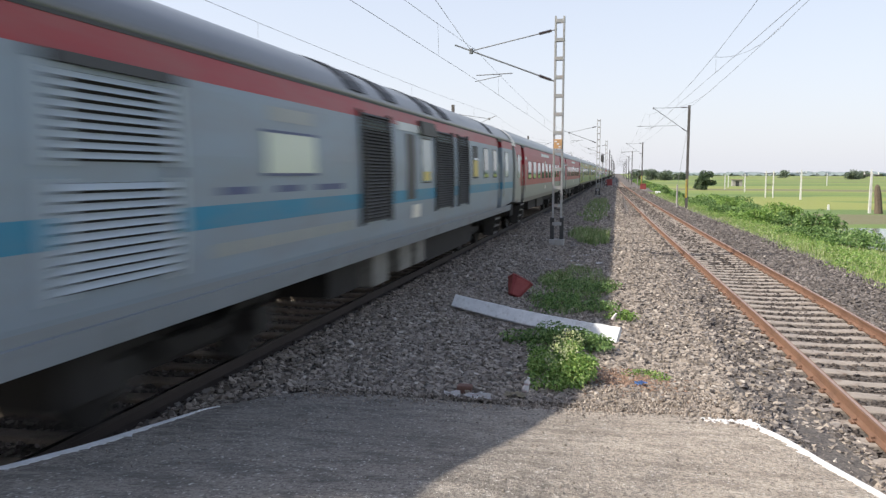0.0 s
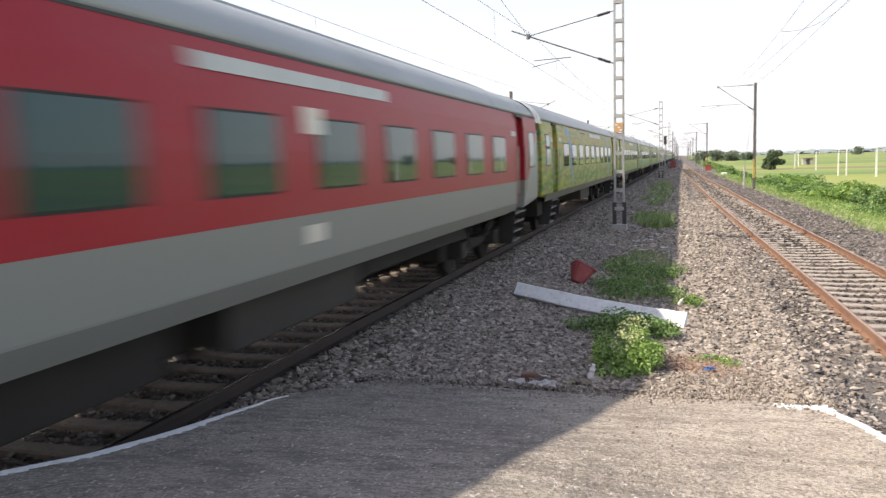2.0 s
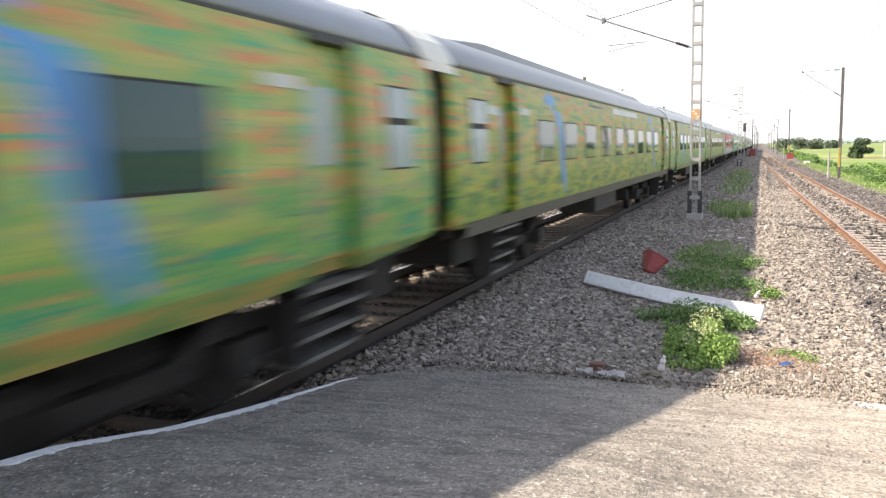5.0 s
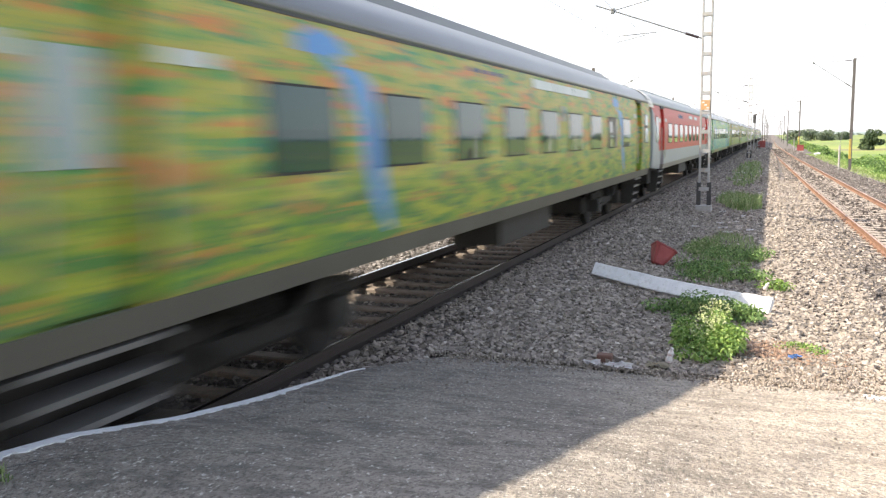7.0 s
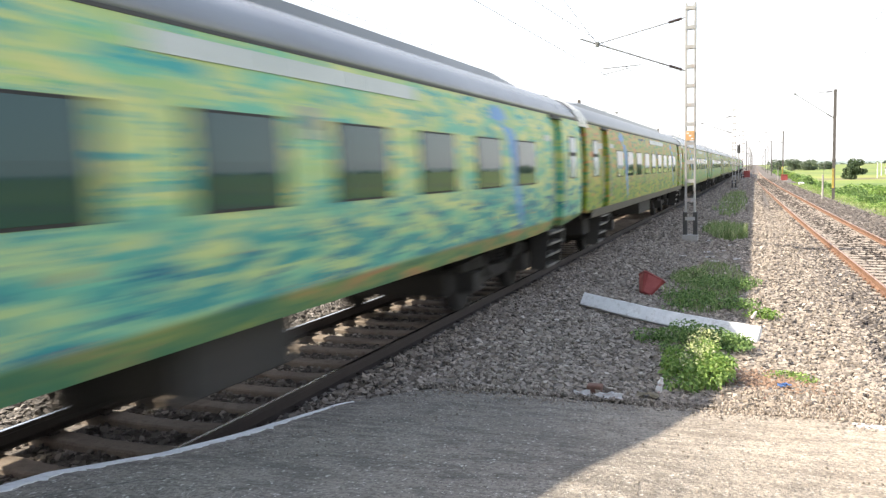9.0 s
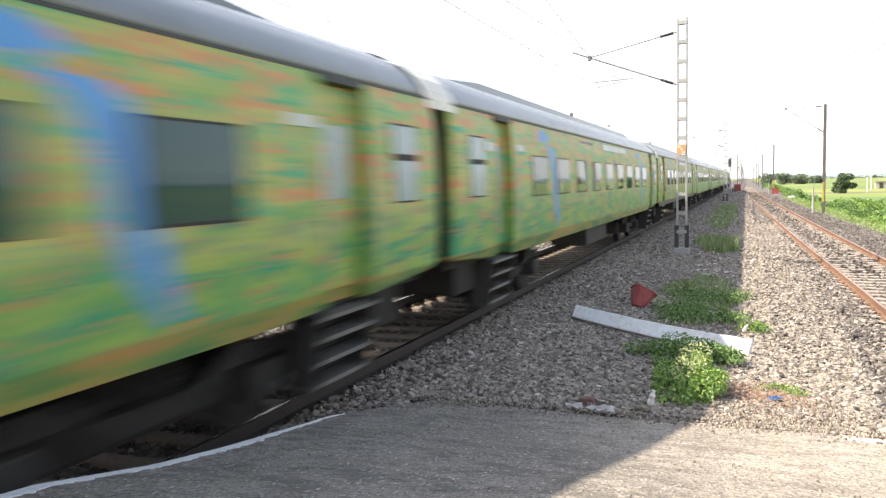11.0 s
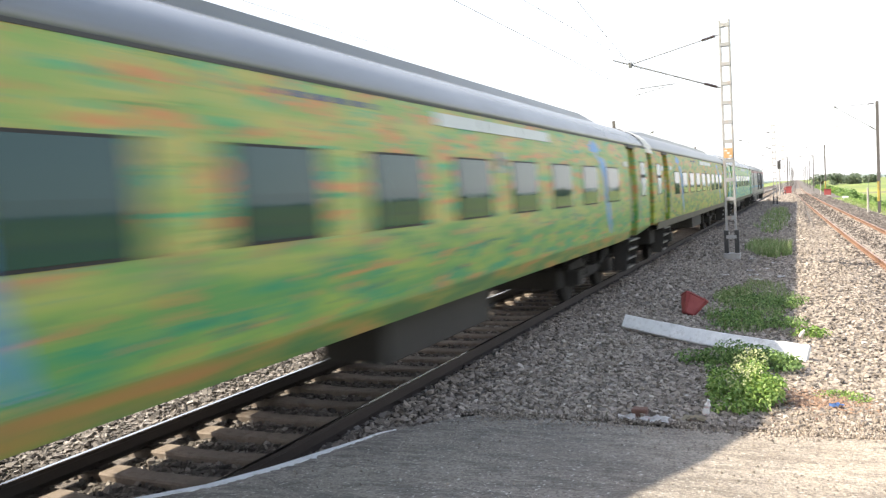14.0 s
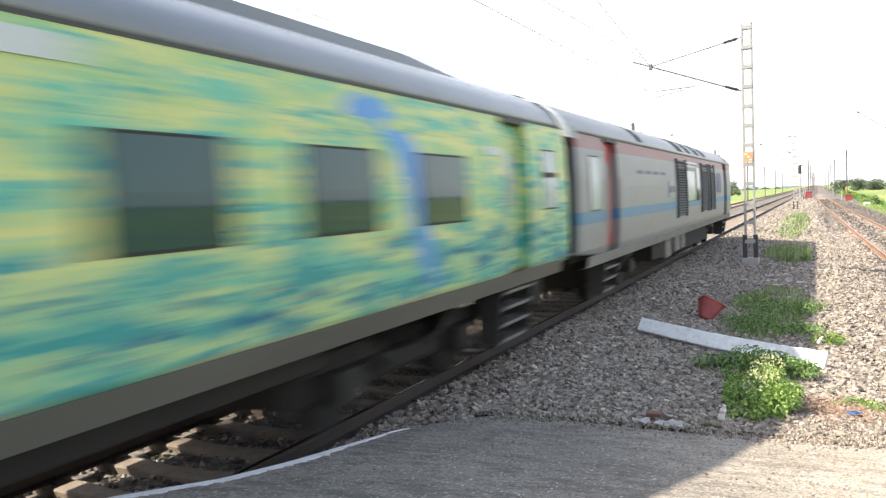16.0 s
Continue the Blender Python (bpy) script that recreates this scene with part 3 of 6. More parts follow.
def build_platform():
    base = empty("platform", pose(0, 0, 0), "worn cement platform end sloping down to the ballast", "platform", kind="structure")
    ys = [-30, -10, 0, 1.5, 2.1] + [2.5 + 0.2 * i for i in range(22)]
    bm = bmesh.new()
    rows = []
    for y in ys:
        a, b = edge_x(y), edge_r(y)
        row = []
        for i in range(25):
            x = a + (b - a) * i / 24
            z = deck_z(x, y) + 0.012 * noise.noise((x * 1.1, y * 1.1, 3)) + 0.004 * noise.noise((x * 5, y * 5, 3)) if 0 < i < 24 else ramp_z(y)
            row.append(bm.verts.new((x, y, z)))
        rows.append(row)
    # the broken lip where the screed runs out
    a, b = edge_x(6.8) + 0.08, edge_r(6.9) - 0.06
    lip = []
    for i in range(25):
        x = a + (b - a) * i / 24
        y = 7.22 + 0.10 * math.sin(x * 1.3) + 0.10 * noise.noise((x * 2.1, 0, 9)) + 0.05 * noise.noise((x * 7.0, 2, 9)) - (0.25 if i in (0, 24) else 0)
        lip.append(bm.verts.new((x, y, ramp_z(y) - 0.01)))
    rows.append(lip)
    for r0, r1 in zip(rows, rows[1:]):
        for i in range(24):
            bm.faces.new((r0[i], r0[i + 1], r1[i + 1], r1[i]))
    rim = [r[0] for r in rows] + rows[-1][1:-1] + [r[24] for r in rows[::-1]]
    low = [bm.verts.new((v.co.x, v.co.y, -0.95)) for v in rim]
    for a, b, c, d in zip(rim, rim[1:], low[1:], low):
        bm.faces.new((a, d, c, b))
    bmesh.ops.recalc_face_normals(bm, faces=bm.faces)
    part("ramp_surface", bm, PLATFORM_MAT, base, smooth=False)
    # whitewashed edges: uneven strips just proud of the screed
    for side, y1 in ((1, 6.0), (-1, 6.95)):
        bm = bmesh.new()
        prev = None
        steps = 420
        for i in range(steps + 1):
            y = -6 + (y1 + 6) * i / steps
            fade = min(1.0, max(0.1, (y1 - y) / 1.4)) if side > 0 else 1.0 + max(0.0, y - 6.2) * 1.2
            ww = (0.072 if side > 0 else 0.055) * fade * max(0.12, 1 + 0.45 * noise.noise((y * 2.3, side, 1)) + 0.6 * noise.noise((y * 9.0, side, 4)) + 0.6 * noise.noise((y * 27.0, side, 8)))
            x0 = edge_x(y) if side > 0 else edge_r(y)
            z = ramp_z(y) + 0.008
            drop = (0.075 + 0.03 * noise.noise((y * 4.0, side, 6))) * (fade if side > 0 else 1.0)
            cur = [bm.verts.new((x0 - side * 0.012, y, z - drop)), bm.verts.new((x0 - side * 0.012, y, z)), bm.verts.new((x0 + side * ww, y, z)), bm.verts.new((x0 + side * ww, y, z - 0.03))]
            if prev:
                for k in range(3):
                    bm.faces.new((prev[k], prev[k + 1], cur[k + 1], cur[k]))
            prev = cur
        bmesh.ops.recalc_face_normals(bm, faces=bm.faces)
        part("white_edge", bm, WHITEWASH, base, "flaking whitewash")
    # lumps of whitewashed mortar where the loop-side rim turns in at the foot
    rng = np.random.default_rng(17)
    bm = bmesh.new()
    for _ in range(110):
        f = rng.random()
        x, y = 1.17 - 0.42 * f ** 1.4 + rng.normal(0, 0.015), 6.92 + rng.normal(0, 0.05) + 0.04 * f
        r = rng.uniform(0.008, 0.026) * (1.15 - 0.7 * f)
        made = bmesh.ops.create_icosphere(bm, subdivisions=1, radius=r)
        bmesh.ops.transform(bm, verts=made["verts"], matrix=pose(x, y, ramp_z(y) + 0.004, 0, 0, rng.uniform(0, 180)) @ Matrix.Diagonal((1.5, 1.0, 0.6, 1)))
    tagged(part("white_rubble", bm, WHITEWASH, base, "crumbled whitewashed mortar"), kind="stuff")
    # open joint between the coping and the deck
    bm = bmesh.new()
    prev = None
    for i in range(60):
        f = i / 59
        x, y = -3.30 + 0.56 * f + 0.012 * noise.noise((f * 22, 0, 1)), 2.25 + 0.80 * f
        w = 0.006 + 0.005 * noise.noise((f * 30, 4, 1))
        cur = [bm.verts.new((x - w, y, deck_z(x, y) + 0.013)), bm.verts.new((x + w, y, deck_z(x, y) + 0.013))]
        if prev:
            bm.faces.new((prev[0], prev[1], cur[1], cur[0]))
        prev = cur
    part("joint", bm, MAST_BLACK, base, "dark open joint")


build_platform()


# ---- tracks ----
def rail_section(x, z, c=1.0):
    """Flat-bottomed rail, head at z."""
    p = [(-0.034, 0), (0.034, 0), (0.036, -0.03), (0.010, -0.045), (0.009, -0.125), (0.070, -0.142), (0.070, -0.156), (-0.070, -0.156), (-0.070, -0.142), (-0.009, -0.125), (-0.010, -0.045), (-0.036, -0.03)]
    return [(x + a, z + b) for a, b in p]


def build_track(name, label, centre, top, side_mat, head_mat, ys, sleeper_from, sleeper_pieces, sleeper_end, sleeper_mat):
    base = empty(name, pose(0, 0, 0), label, "railway track", kind="structure")
    for s in (-1, 1):
        secs, head = [], []
        for y in ys:
            x = centre(y) + s * 0.872
            secs.append([(px, y, pz) for px, pz in rail_section(x, top)])
            head.append([(x - 0.019, y, top + 0.0015), (x + 0.019, y, top + 0.0015)])
        rail = part("rail", loft(secs), side_mat, base)
        bm = bmesh.new()
        rows = [[bm.verts.new(p) for p in h] for h in head]
        for a, b in zip(rows, rows[1:]):
            bm.faces.new((a[0], a[1], b[1], b[0]))
        part("running_surface", bm, head_mat, rail)
    # one sleeper mesh, dished in the middle, with clips at the rail seats
    bm = bmesh.new()
    secs = []
    for x, w, h in ((-1.37, 0.115, -0.02), (-1.30, 0.125, 0.0), (-0.55, 0.125, 0.0), (-0.25, 0.108, -0.014), (0.25, 0.108, -0.014), (0.55, 0.125, 0.0), (1.30, 0.125, 0.0), (1.37, 0.115, -0.02)):
        secs.append([(x, -w - 0.015, -0.15), (x, -w, h - 0.015), (x, -w + 0.02, h), (x, w - 0.02, h), (x, w, h - 0.015), (x, w + 0.015, -0.15)])
    me = bpy.data.meshes.new("sleeper")
    b2 = loft(secs)
    b2.to_mesh(me)
    b2.free()
    me.materials.append(sleeper_mat)
    cm = bpy.data.meshes.new("rail_clip")
    b3 = bmesh.new()
    for s in (-1, 1):
        rod(b3, (s * 0.10, -0.06, 0.015), (s * 0.10, 0.05, 0.03), 0.011, 5)
        rod(b3, (s * 0.10, 0.05, 0.03), (s * 0.055, 0.02, 0.04), 0.011, 5)
        box(b3, s * 0.10 - 0.03, s * 0.10 + 0.03, -0.05, 0.05, 0.0, 0.02)
    b3.to_mesh(cm)
    b3.free()
    cm.materials.append(side_mat)
    y, k = sleeper_from, 0
    far = bmesh.new()
    while y < sleeper_end:
        x, yaw = centre(y), math.degrees(math.atan2(centre(y - 1) - centre(y + 1), 2.0))
        m = pose(x, y, top - 0.160, 0, 0, yaw + random.uniform(-0.6, 0.6))
        if k < sleeper_pieces:
            ob = new("sleeper", me)
            ob.parent, ob.matrix_basis = base, m
            if k < 80:
                for s in (-1, 1):
                    c = new("rail_clip", cm)
                    c.parent, c.matrix_basis = base, m @ Matrix.Translation((s * 0.872, 0, 0.002))
        else:
            box(far, -1.37, 1.37, -0.12, 0.12, -0.12, 0)
            bmesh.ops.transform(far, verts=far.verts[-8:], matrix=m)
        y += 0.62
        k += 1
    tagged(part("far_sleepers", far, sleeper_mat, base), kind="stuff")


AYS = [-60, 0, 20, 60, 150, 400, 900, 2500]
BYS = [-60, -20] + [i * 4.0 for i in range(0, 60)] + [250, 300, 360, 430, 520, 650, 900, 1500, 2500]
build_track("train_track", "main line rails polished by traffic on concrete sleepers", lambda y: A_X, 0.0, RAIL_DARK, RAIL_TOP, AYS, -20.46, 160, 200, SLEEPER_DARK)
build_track("loop_track", "rusty loop line on concrete sleepers curving out beside the platform", b_x, B_TOP, RAIL_RUST, RAIL_TOP_DULL, BYS, -20.46, 173, 260, SLEEPER)
build_track("far_track", "further main line beside the train's line", lambda y: C_X, 0.0, RAIL_RUST, RAIL_TOP, AYS, -20.46, 93, 160, SLEEPER)


def build_stones():
    """Crushed stone, piece by piece, coarser and sparser with distance."""
    rng = np.random.default_rng(7)
    oct_v = np.array([(1, 0, 0), (-1, 0, 0), (0, 1, 0), (0, -1, 0), (0, 0, 1), (0, 0, -1)], float)
    oct_f = np.array([(0, 2, 4), (2, 1, 4), (1, 3, 4), (3, 0, 4), (2, 0, 5), (1, 2, 5), (3, 1, 5), (0, 3, 5)])
    cube_v = np.array([(-1, -1, -1), (1, -1, -1), (1, 1, -1), (-1, 1, -1), (-1, -1, 1), (1, -1, 1), (1, 1, 1), (-1, 1, 1)], float) * 0.72
    cube_f = np.array([(0, 3, 2, 1), (4, 5, 6, 7), (0, 1, 5, 4), (1, 2, 6, 5), (2, 3, 7, 6), (3, 0, 4, 7)])

    def heap(name, patches, material, label, inside=None):
        vs, fs, count = [], [], 0
        for x0, x1, y0, y1, per, size, follow in patches:
            n = int((x1 - x0) * (y1 - y0) * per)
            xs, ys = rng.uniform(x0, x1, n), rng.uniform(y0, y1, n)
            for x, y in zip(xs, ys):
                if follow:
                    x += b_x(y) - b_x(12.0)
                if y < 7.35 and edge_x(y) - 0.05 < x < edge_r(y) + 0.05:
                    continue
                bx = b_x(y)
                if min(abs(abs(x - A_X) - 0.872), abs(abs(x - C_X) - 0.872), abs(abs(x - bx) - 0.872)) < 0.085:
                    continue
                if inside is not None and (abs(x - bx) < 1.05) != inside:
                    continue
                r = size * rng.uniform(0.55, 1.25)
                base, faces = (cube_v, cube_f) if rng.random() < 0.6 else (oct_v, oct_f)
                v = base * rng.uniform(0.55, 1.15, 3) * r + rng.normal(0, 0.16 * r, base.shape)
                v = v * (1.2, 1.0, 0.62)
                q, _ = np.linalg.qr(np.eye(3) + rng.normal(0, 0.28, (3, 3)))
                a = rng.uniform(0, 6.283)
                v = v @ q @ np.array([[math.cos(a), math.sin(a), 0], [-math.sin(a), math.cos(a), 0], [0, 0, 1]])
                v += (x, y, land(x, y) + r * rng.uniform(0.05, 0.55))
                vs.append(v)
                fs.extend((faces + count).tolist())
                count += len(v)
        ob = mesh_arrays(name, np.concatenate(vs).tolist(), fs, material)
        tagged(ob, label, "gravel", kind="stuff")

    heap("ballast", [
        (-3.95, -3.3, 3.0, 10.5, 420, 0.034, False), (-3.3, 1.4, 6.9, 10.5, 700, 0.034, False), (-3.95, 1.6, 10.5, 15, 470, 0.037, False), (-3.95, 1.6, 15, 24, 290, 0.042, False),
        (1.3, 2.5, 3.5, 9, 240, 0.036, True), (1.5, 2.4, 9, 28, 90, 0.045, True), (-3.95, 1.5, 24, 42, 150, 0.050, False), (1.4, 2.4, 28, 50, 95, 0.055, True),
        (-3.6, 1.3, 42, 85, 55, 0.068, False), (-3.6, 0.6, 85, 160, 16, 0.10, False)],
        STONES_MAT, "loose grey-brown crushed stone ballast", False)
    heap("shoulder_ballast", [
        (1.3, 6.9, -14, 3.5, 80, 0.05, True), (1.3, 2.5, 3.5, 9, 240, 0.036, True), (2.5, 6.9, 3.5, 9, 480, 0.036, True), (1.5, 2.4, 9, 28, 150, 0.042, True), (2.4, 7.2, 9, 16, 360, 0.040, True), (2.4, 7.2, 16, 28, 190, 0.046, True), (2.4, 7.0, 28, 50, 95, 0.055, True), (1.2, 6.6, 50, 95, 42, 0.075, True), (2.0, 6.6, 95, 160, 14, 0.11, True)],
        STONES_DARK, "weathered grey-brown crushed stone beside the loop line", False)
    heap("loop_ballast", [(2.0, 5.1, -14, 3.5, 80, 0.05, True), (2.0, 5.1, 3.5, 12, 420, 0.034, True), (2.0, 5.1, 12, 24, 240, 0.040, True), (2.0, 5.1, 24, 50, 90, 0.055, True), (2.0, 5.1, 50, 95, 50, 0.065, True), (2.0, 5.1, 95, 160, 16, 0.09, True)],
        STONES_BROWN, "dark brown crushed stone between the loop line sleepers", True)
    heap("track_ballast", [
        (-8.2, -3.45, -14, 2, 70, 0.05, False), (-12.0, -8.2, -14, 4, 50, 0.055, False), (-6.6, -3.95, 2, 13, 420, 0.034, False), (-8.2, -6.6, 2, 16, 380, 0.036, False), (-6.6, -3.95, 13, 26, 190, 0.042, False), (-8.2, -6.6, 16, 30, 150, 0.046, False), (-12.0, -8.2, 4, 30, 90, 0.055, False)],
        STONES_OILY, "dark oily crushed stone between the main line sleepers")
    # dusty chips where the ramp runs out into the gravel
    vs, fs, count = [], [], 0
    for _ in range(5200):
        a = rng.random()
        if a < 0.8:
            x, y = rng.normal(0.5, 0.5), 7.15 + abs(rng.normal(0, 0.8))
        else:
            x, y = rng.uniform(-2.9, 1.3), 7.2 + rng.normal(0, 0.3)
            if noise.noise((x * 2.2, y * 2.2, 5)) < 0.05:
                continue
        if not -2.95 < x < 1.45:
            continue
        r = rng.uniform(0.006, 0.020)
        base_z = ramp_z(y) if y < 7.2 else land(x, y) + rng.uniform(0.0, 0.03)
        v = oct_v * rng.uniform(0.6, 1.3, 3) * r + (x, y, base_z + 0.3 * r)
        vs.append(v)
        fs.extend((oct_f + count).tolist())
        count += 6
    tagged(mesh_arrays("dusty_chips", np.concatenate(vs).tolist(), fs, STONES_TAN), "dusty tan stone chips and soil at the ramp's foot", "gravel", kind="stuff")
    # loose grit on the ramp
    vs, fs, count = [], [], 0
    for _ in range(2600):
        x, y = rng.uniform(-3.2, 1.25), 7.4 - 3.6 * rng.random() ** 3.0
        r = rng.uniform(0.004, 0.011) * (1.6 if y > 6.6 else 1.0)
        v = oct_v * rng.uniform(0.6, 1.2, 3) * r + (x, y, deck_z(x, y) + 0.3 * r)
        vs.append(v)
        fs.extend((oct_f + count).tolist())
        count += 6
    tagged(mesh_arrays("ramp_grit", np.concatenate(vs).tolist(), fs, STONES_MAT), "loose grit scattered over the worn ramp", "gravel", kind="stuff")


# ---- overhead line ----
def lattice_mast(x, y, z, h, plate=True):
    """Two channels joined by batten plates on a concrete block."""
    base = empty("lattice_mast", pose(x, y, z), "silver-painted lattice steel mast with a blackened foot on a concrete block", "mast", "overhead line masts")
    part("base_block", boxed(-0.24, 0.24, -0.24, 0.24, -0.25, 0.24, bevel=0.02), CONCRETE, base, "weathered concrete block")
    for s in (-1, 1):
        bm = bmesh.new()
        box(bm, s * 0.155 - 0.008, s * 0.155 + 0.008, -0.085, 0.085, 0.24, h)
        for e in (-1, 1):
            box(bm, min(s * 0.105, s * 0.155), max(s * 0.105, s * 0.155), e * 0.085 - 0.006, e * 0.085 + 0.006, 0.24, h)
        leg = part("leg", bm, MAST_SILVER, base)
        part("painted_foot", boxed(s * 0.155 - 0.062, s * 0.155 + 0.062, -0.095, 0.095, 0.241, 0.95), MAST_BLACK, leg, "blackened foot")
    n = int((h - 0.6) / 0.62)
    for i in range(n + 1):
        zz = 0.75 + (h - 0.9) * i / n
        for e in (-1, 1):
            part("batten_plate", boxed(-0.15, 0.15, e * 0.096 - 0.004, e * 0.096 + 0.004, zz - 0.055, zz + 0.055), MAST_SILVER, base)
    if plate:
        part("number_plate", boxed(-0.13, 0.13, -0.125, -0.105, 3.2, 3.5, bevel=0.004), ORANGE_PLATE, base, "orange number plate")
        for dx, dz in ((-0.07, 0.08), (0.0, 0.0), (0.06, -0.09)):
            part("plate_mark", boxed(dx - 0.035, dx + 0.035, -0.13, -0.1255, 3.35 + dz - 0.02, 3.35 + dz + 0.02), WHITEWASH, base)
    return base


def plain_mast(x, y, z, h, side=-1, detail=True):
    """A rolled I-section mast with a yellow warning band."""
    base = empty("steel_mast", pose(x, y, z), "rusty brown I-section steel mast with a yellow band", "mast", "overhead line masts")
    bm = bmesh.new()
    for e in (-1, 1):
        box(bm, -0.10, 0.10, e * 0.10 - 0.008, e * 0.10 + 0.008, -0.4, h)
    box(bm, -0.006, 0.006, -0.092, 0.092, -0.4, h)
    part("column", bm, MAST_RUST, base)
    if detail:
        part("yellow_band", boxed(-0.11, 0.03, -0.116, 0.116, 0.9, 2.4), MAST_YELLOW, base, "yellow warning band")
        part("clamp", boxed(-0.14, 0.14, -0.13, 0.13, 2.95, 3.1, bevel=0.01), MAST_RUST, base)
        tube("stay_wire", [(-0.1, 0, h - 1.9), (-0.75, 0, 1.9)], 0.012, WIRE, base)
        part("stay_post", rodded((-0.75, 0, -0.4), (-0.75, 0, 1.95), 0.085, 10, 0.07), CONCRETE, base, "pale concrete stay post")
    return base


def cantilever(base, x0, zi_top, zi_low, knot, reg, s, over=0.55, reach=1.2):
    """Bracket arms with insulators in the mast's own space; s is the side on which the track lies."""
    arm = part("bracket_tube", rodded((x0, 0, zi_low), (knot[0] + s * over, 0, knot[1] + (knot[1] - zi_low) / abs(knot[0] - x0) * over), 0.024), WIRE, base, "sloping bracket tube")
    part("stay_tube", rodded((x0, 0, zi_top), (knot[0], 0, knot[1]), 0.018), WIRE, base, "stay tube")
    for (za, zb) in ((zi_low, knot[1]), (zi_top, knot[1])):
        d = Vector((knot[0] - x0, 0, zb - za)).normalized()
        n = Vector((-d.z, 0, d.x))
        secs = []
        for i in range(19):
            c, r = Vector((x0, 0, za)) + d * (0.10 + 0.023 * i), 0.058 if i % 2 else 0.032
            secs.append([tuple(c + n * r * math.cos(q * 0.7854) + Vector((0, 1, 0)) * r * math.sin(q * 0.7854)) for q in range(8)])
        bm = loft(secs)
        part("insulator", bm, INSULATOR, base, "ribbed brown insulator")
    part("register_arm", rodded((reg[0] - s * reach, 0, reg[1] + 0.24), (reg[0] + s * (reach - 1.2) * 0.5, 0, reg[1] + 0.20), 0.016), WIRE, base)
    part("steady_arm", rodded((reg[0] - s * 0.85, 0, reg[1] + 0.17), (reg[0] + s * 0.05, 0, reg[1]), 0.012), WIRE, base)
    part("clamp", boxed(knot[0] - 0.06, knot[0] + 0.06, -0.05, 0.05, knot[1] - 0.10, knot[1] + 0.08, bevel=0.02), WIRE, base)
    return arm


M_Y = [25.9, 79.3, 131, 183, 237, 291, 345, 400, 470]
for i, y in enumerate(M_Y):
    x, z = (-1.93, -0.35) if i == 0 else (-1.95, -0.36)
    b = lattice_mast(x, y, z, 7.42 if i == 0 else 7.7, i == 0) if i < 3 else plain_mast(x, y, z, 7.7, detail=False)
    cantilever(b, -0.17, 7.0, 5.38, (-2.90, 6.42), (-2.72, 5.42), -1)
R_Y = [67.5, 146, 205, 262, 318, 372, 430, 500]
for i, y in enumerate(R_Y):
    x = b_x(y) + 3.35
    b = plain_mast(x, y, land(x, y), 7.58 - land(x, y), detail=i < 2)
    z0 = land(x, y)
    cantilever(b, -0.12, 7.42 - z0, 5.45 - z0, (-2.82, 7.40 - z0), (-3.45, 5.72 - z0), -1, 0.05, 2.5)
# masts of the far line
for i, y in enumerate((60, 112, 165, 220, 275, 330)):
    cantilever(plain_mast(C_X - 3.0, y, -0.7, 8.0, detail=False), 0.12, 7.3, 5.7, (2.85, 6.9), (2.85, 5.95), 1)


def overhead(name, label, centre, spans, contact_z, cat_z, sag, stagger):
    base = empty(name, pose(0, 0, 0), label, "overhead wire", kind="structure")
    con, cat = [], []
    for k, (y0, y1) in enumerate(zip(spans, spans[1:])):
        for i in range(10):
            f = i / 10
            y = y0 + (y1 - y0) * f
            st = stagger * (1 - 2 * f) * (1 if k % 2 else -1)
            con.append((centre(y) + st, y, contact_z))
            cat.append((centre(y) + st * 0.8, y, cat_z - sag * 4 * f * (1 - f)))
            if y < 170 and i in (1, 3, 5, 7, 9):
                a, b = con[-1], cat[-1]
                part("dropper", rodded(a, b, 0.0035, 4), WIRE, base)
    tube("contact_wire", con, 0.0055, WIRE, base)
    tube("catenary_wire", cat, 0.0055, WIRE, base)
    return base


main_wires = overhead("main_line_wires", "contact and catenary wires hung over the main line", lambda y: A_X + 0.15, [-27.5, 25.9] + M_Y[1:], 5.14, 6.12, 0.40, 0.18)
loop_wires = overhead("loop_line_wires", "contact and catenary wires hung over the loop line", lambda y: b_x(y) - 0.18, [9.0] + R_Y, 5.25, 6.95, 1.32, 0.08)
overhead("far_line_wires", "contact and catenary wires hung over the further line", lambda y: C_X, [-20, 60, 112, 165, 220, 275, 330], 5.3, 6.6, 0.5, 0.15)
# the anchoring wire that crosses from the nearest mast, and the loop line's return conductor with its jumpers
tube("anchor_wire", [(-4.83, 25.9, 6.07), (-4.67, 20.0, 6.47), (-4.2, 4.0, 7.6)], 0.007, WIRE, main_wires)
ret = [(5.32 + 0.18 * f, 9 + 58.5 * f, 7.35 - 1.0 * f * (1 - f)) for f in [i / 20 for i in range(21)]]
tube("return_conductor", ret + [(b_x(y) + 3.3, y, 7.4) for y in R_Y[1:6]], 0.0065, WIRE, loop_wires)
for fy in (0.31, 0.64):
    y = 9 + 58.5 * fy
    p0 = Vector((b_x(y) - 0.18, y, 6.95 - 1.32 * 4 * fy * (1 - fy)))
    p1 = Vector((5.32 + 0.18 * fy, y + 0.5, 7.35 - 1.0 * fy * (1 - fy)))
    tube("jumper_wire", [p0.lerp(p1, i / 10) - Vector((0, 0, 1.6 * (i / 10) * (1 - i / 10))) for i in range(11)], 0.006, WIRE, loop_wires)


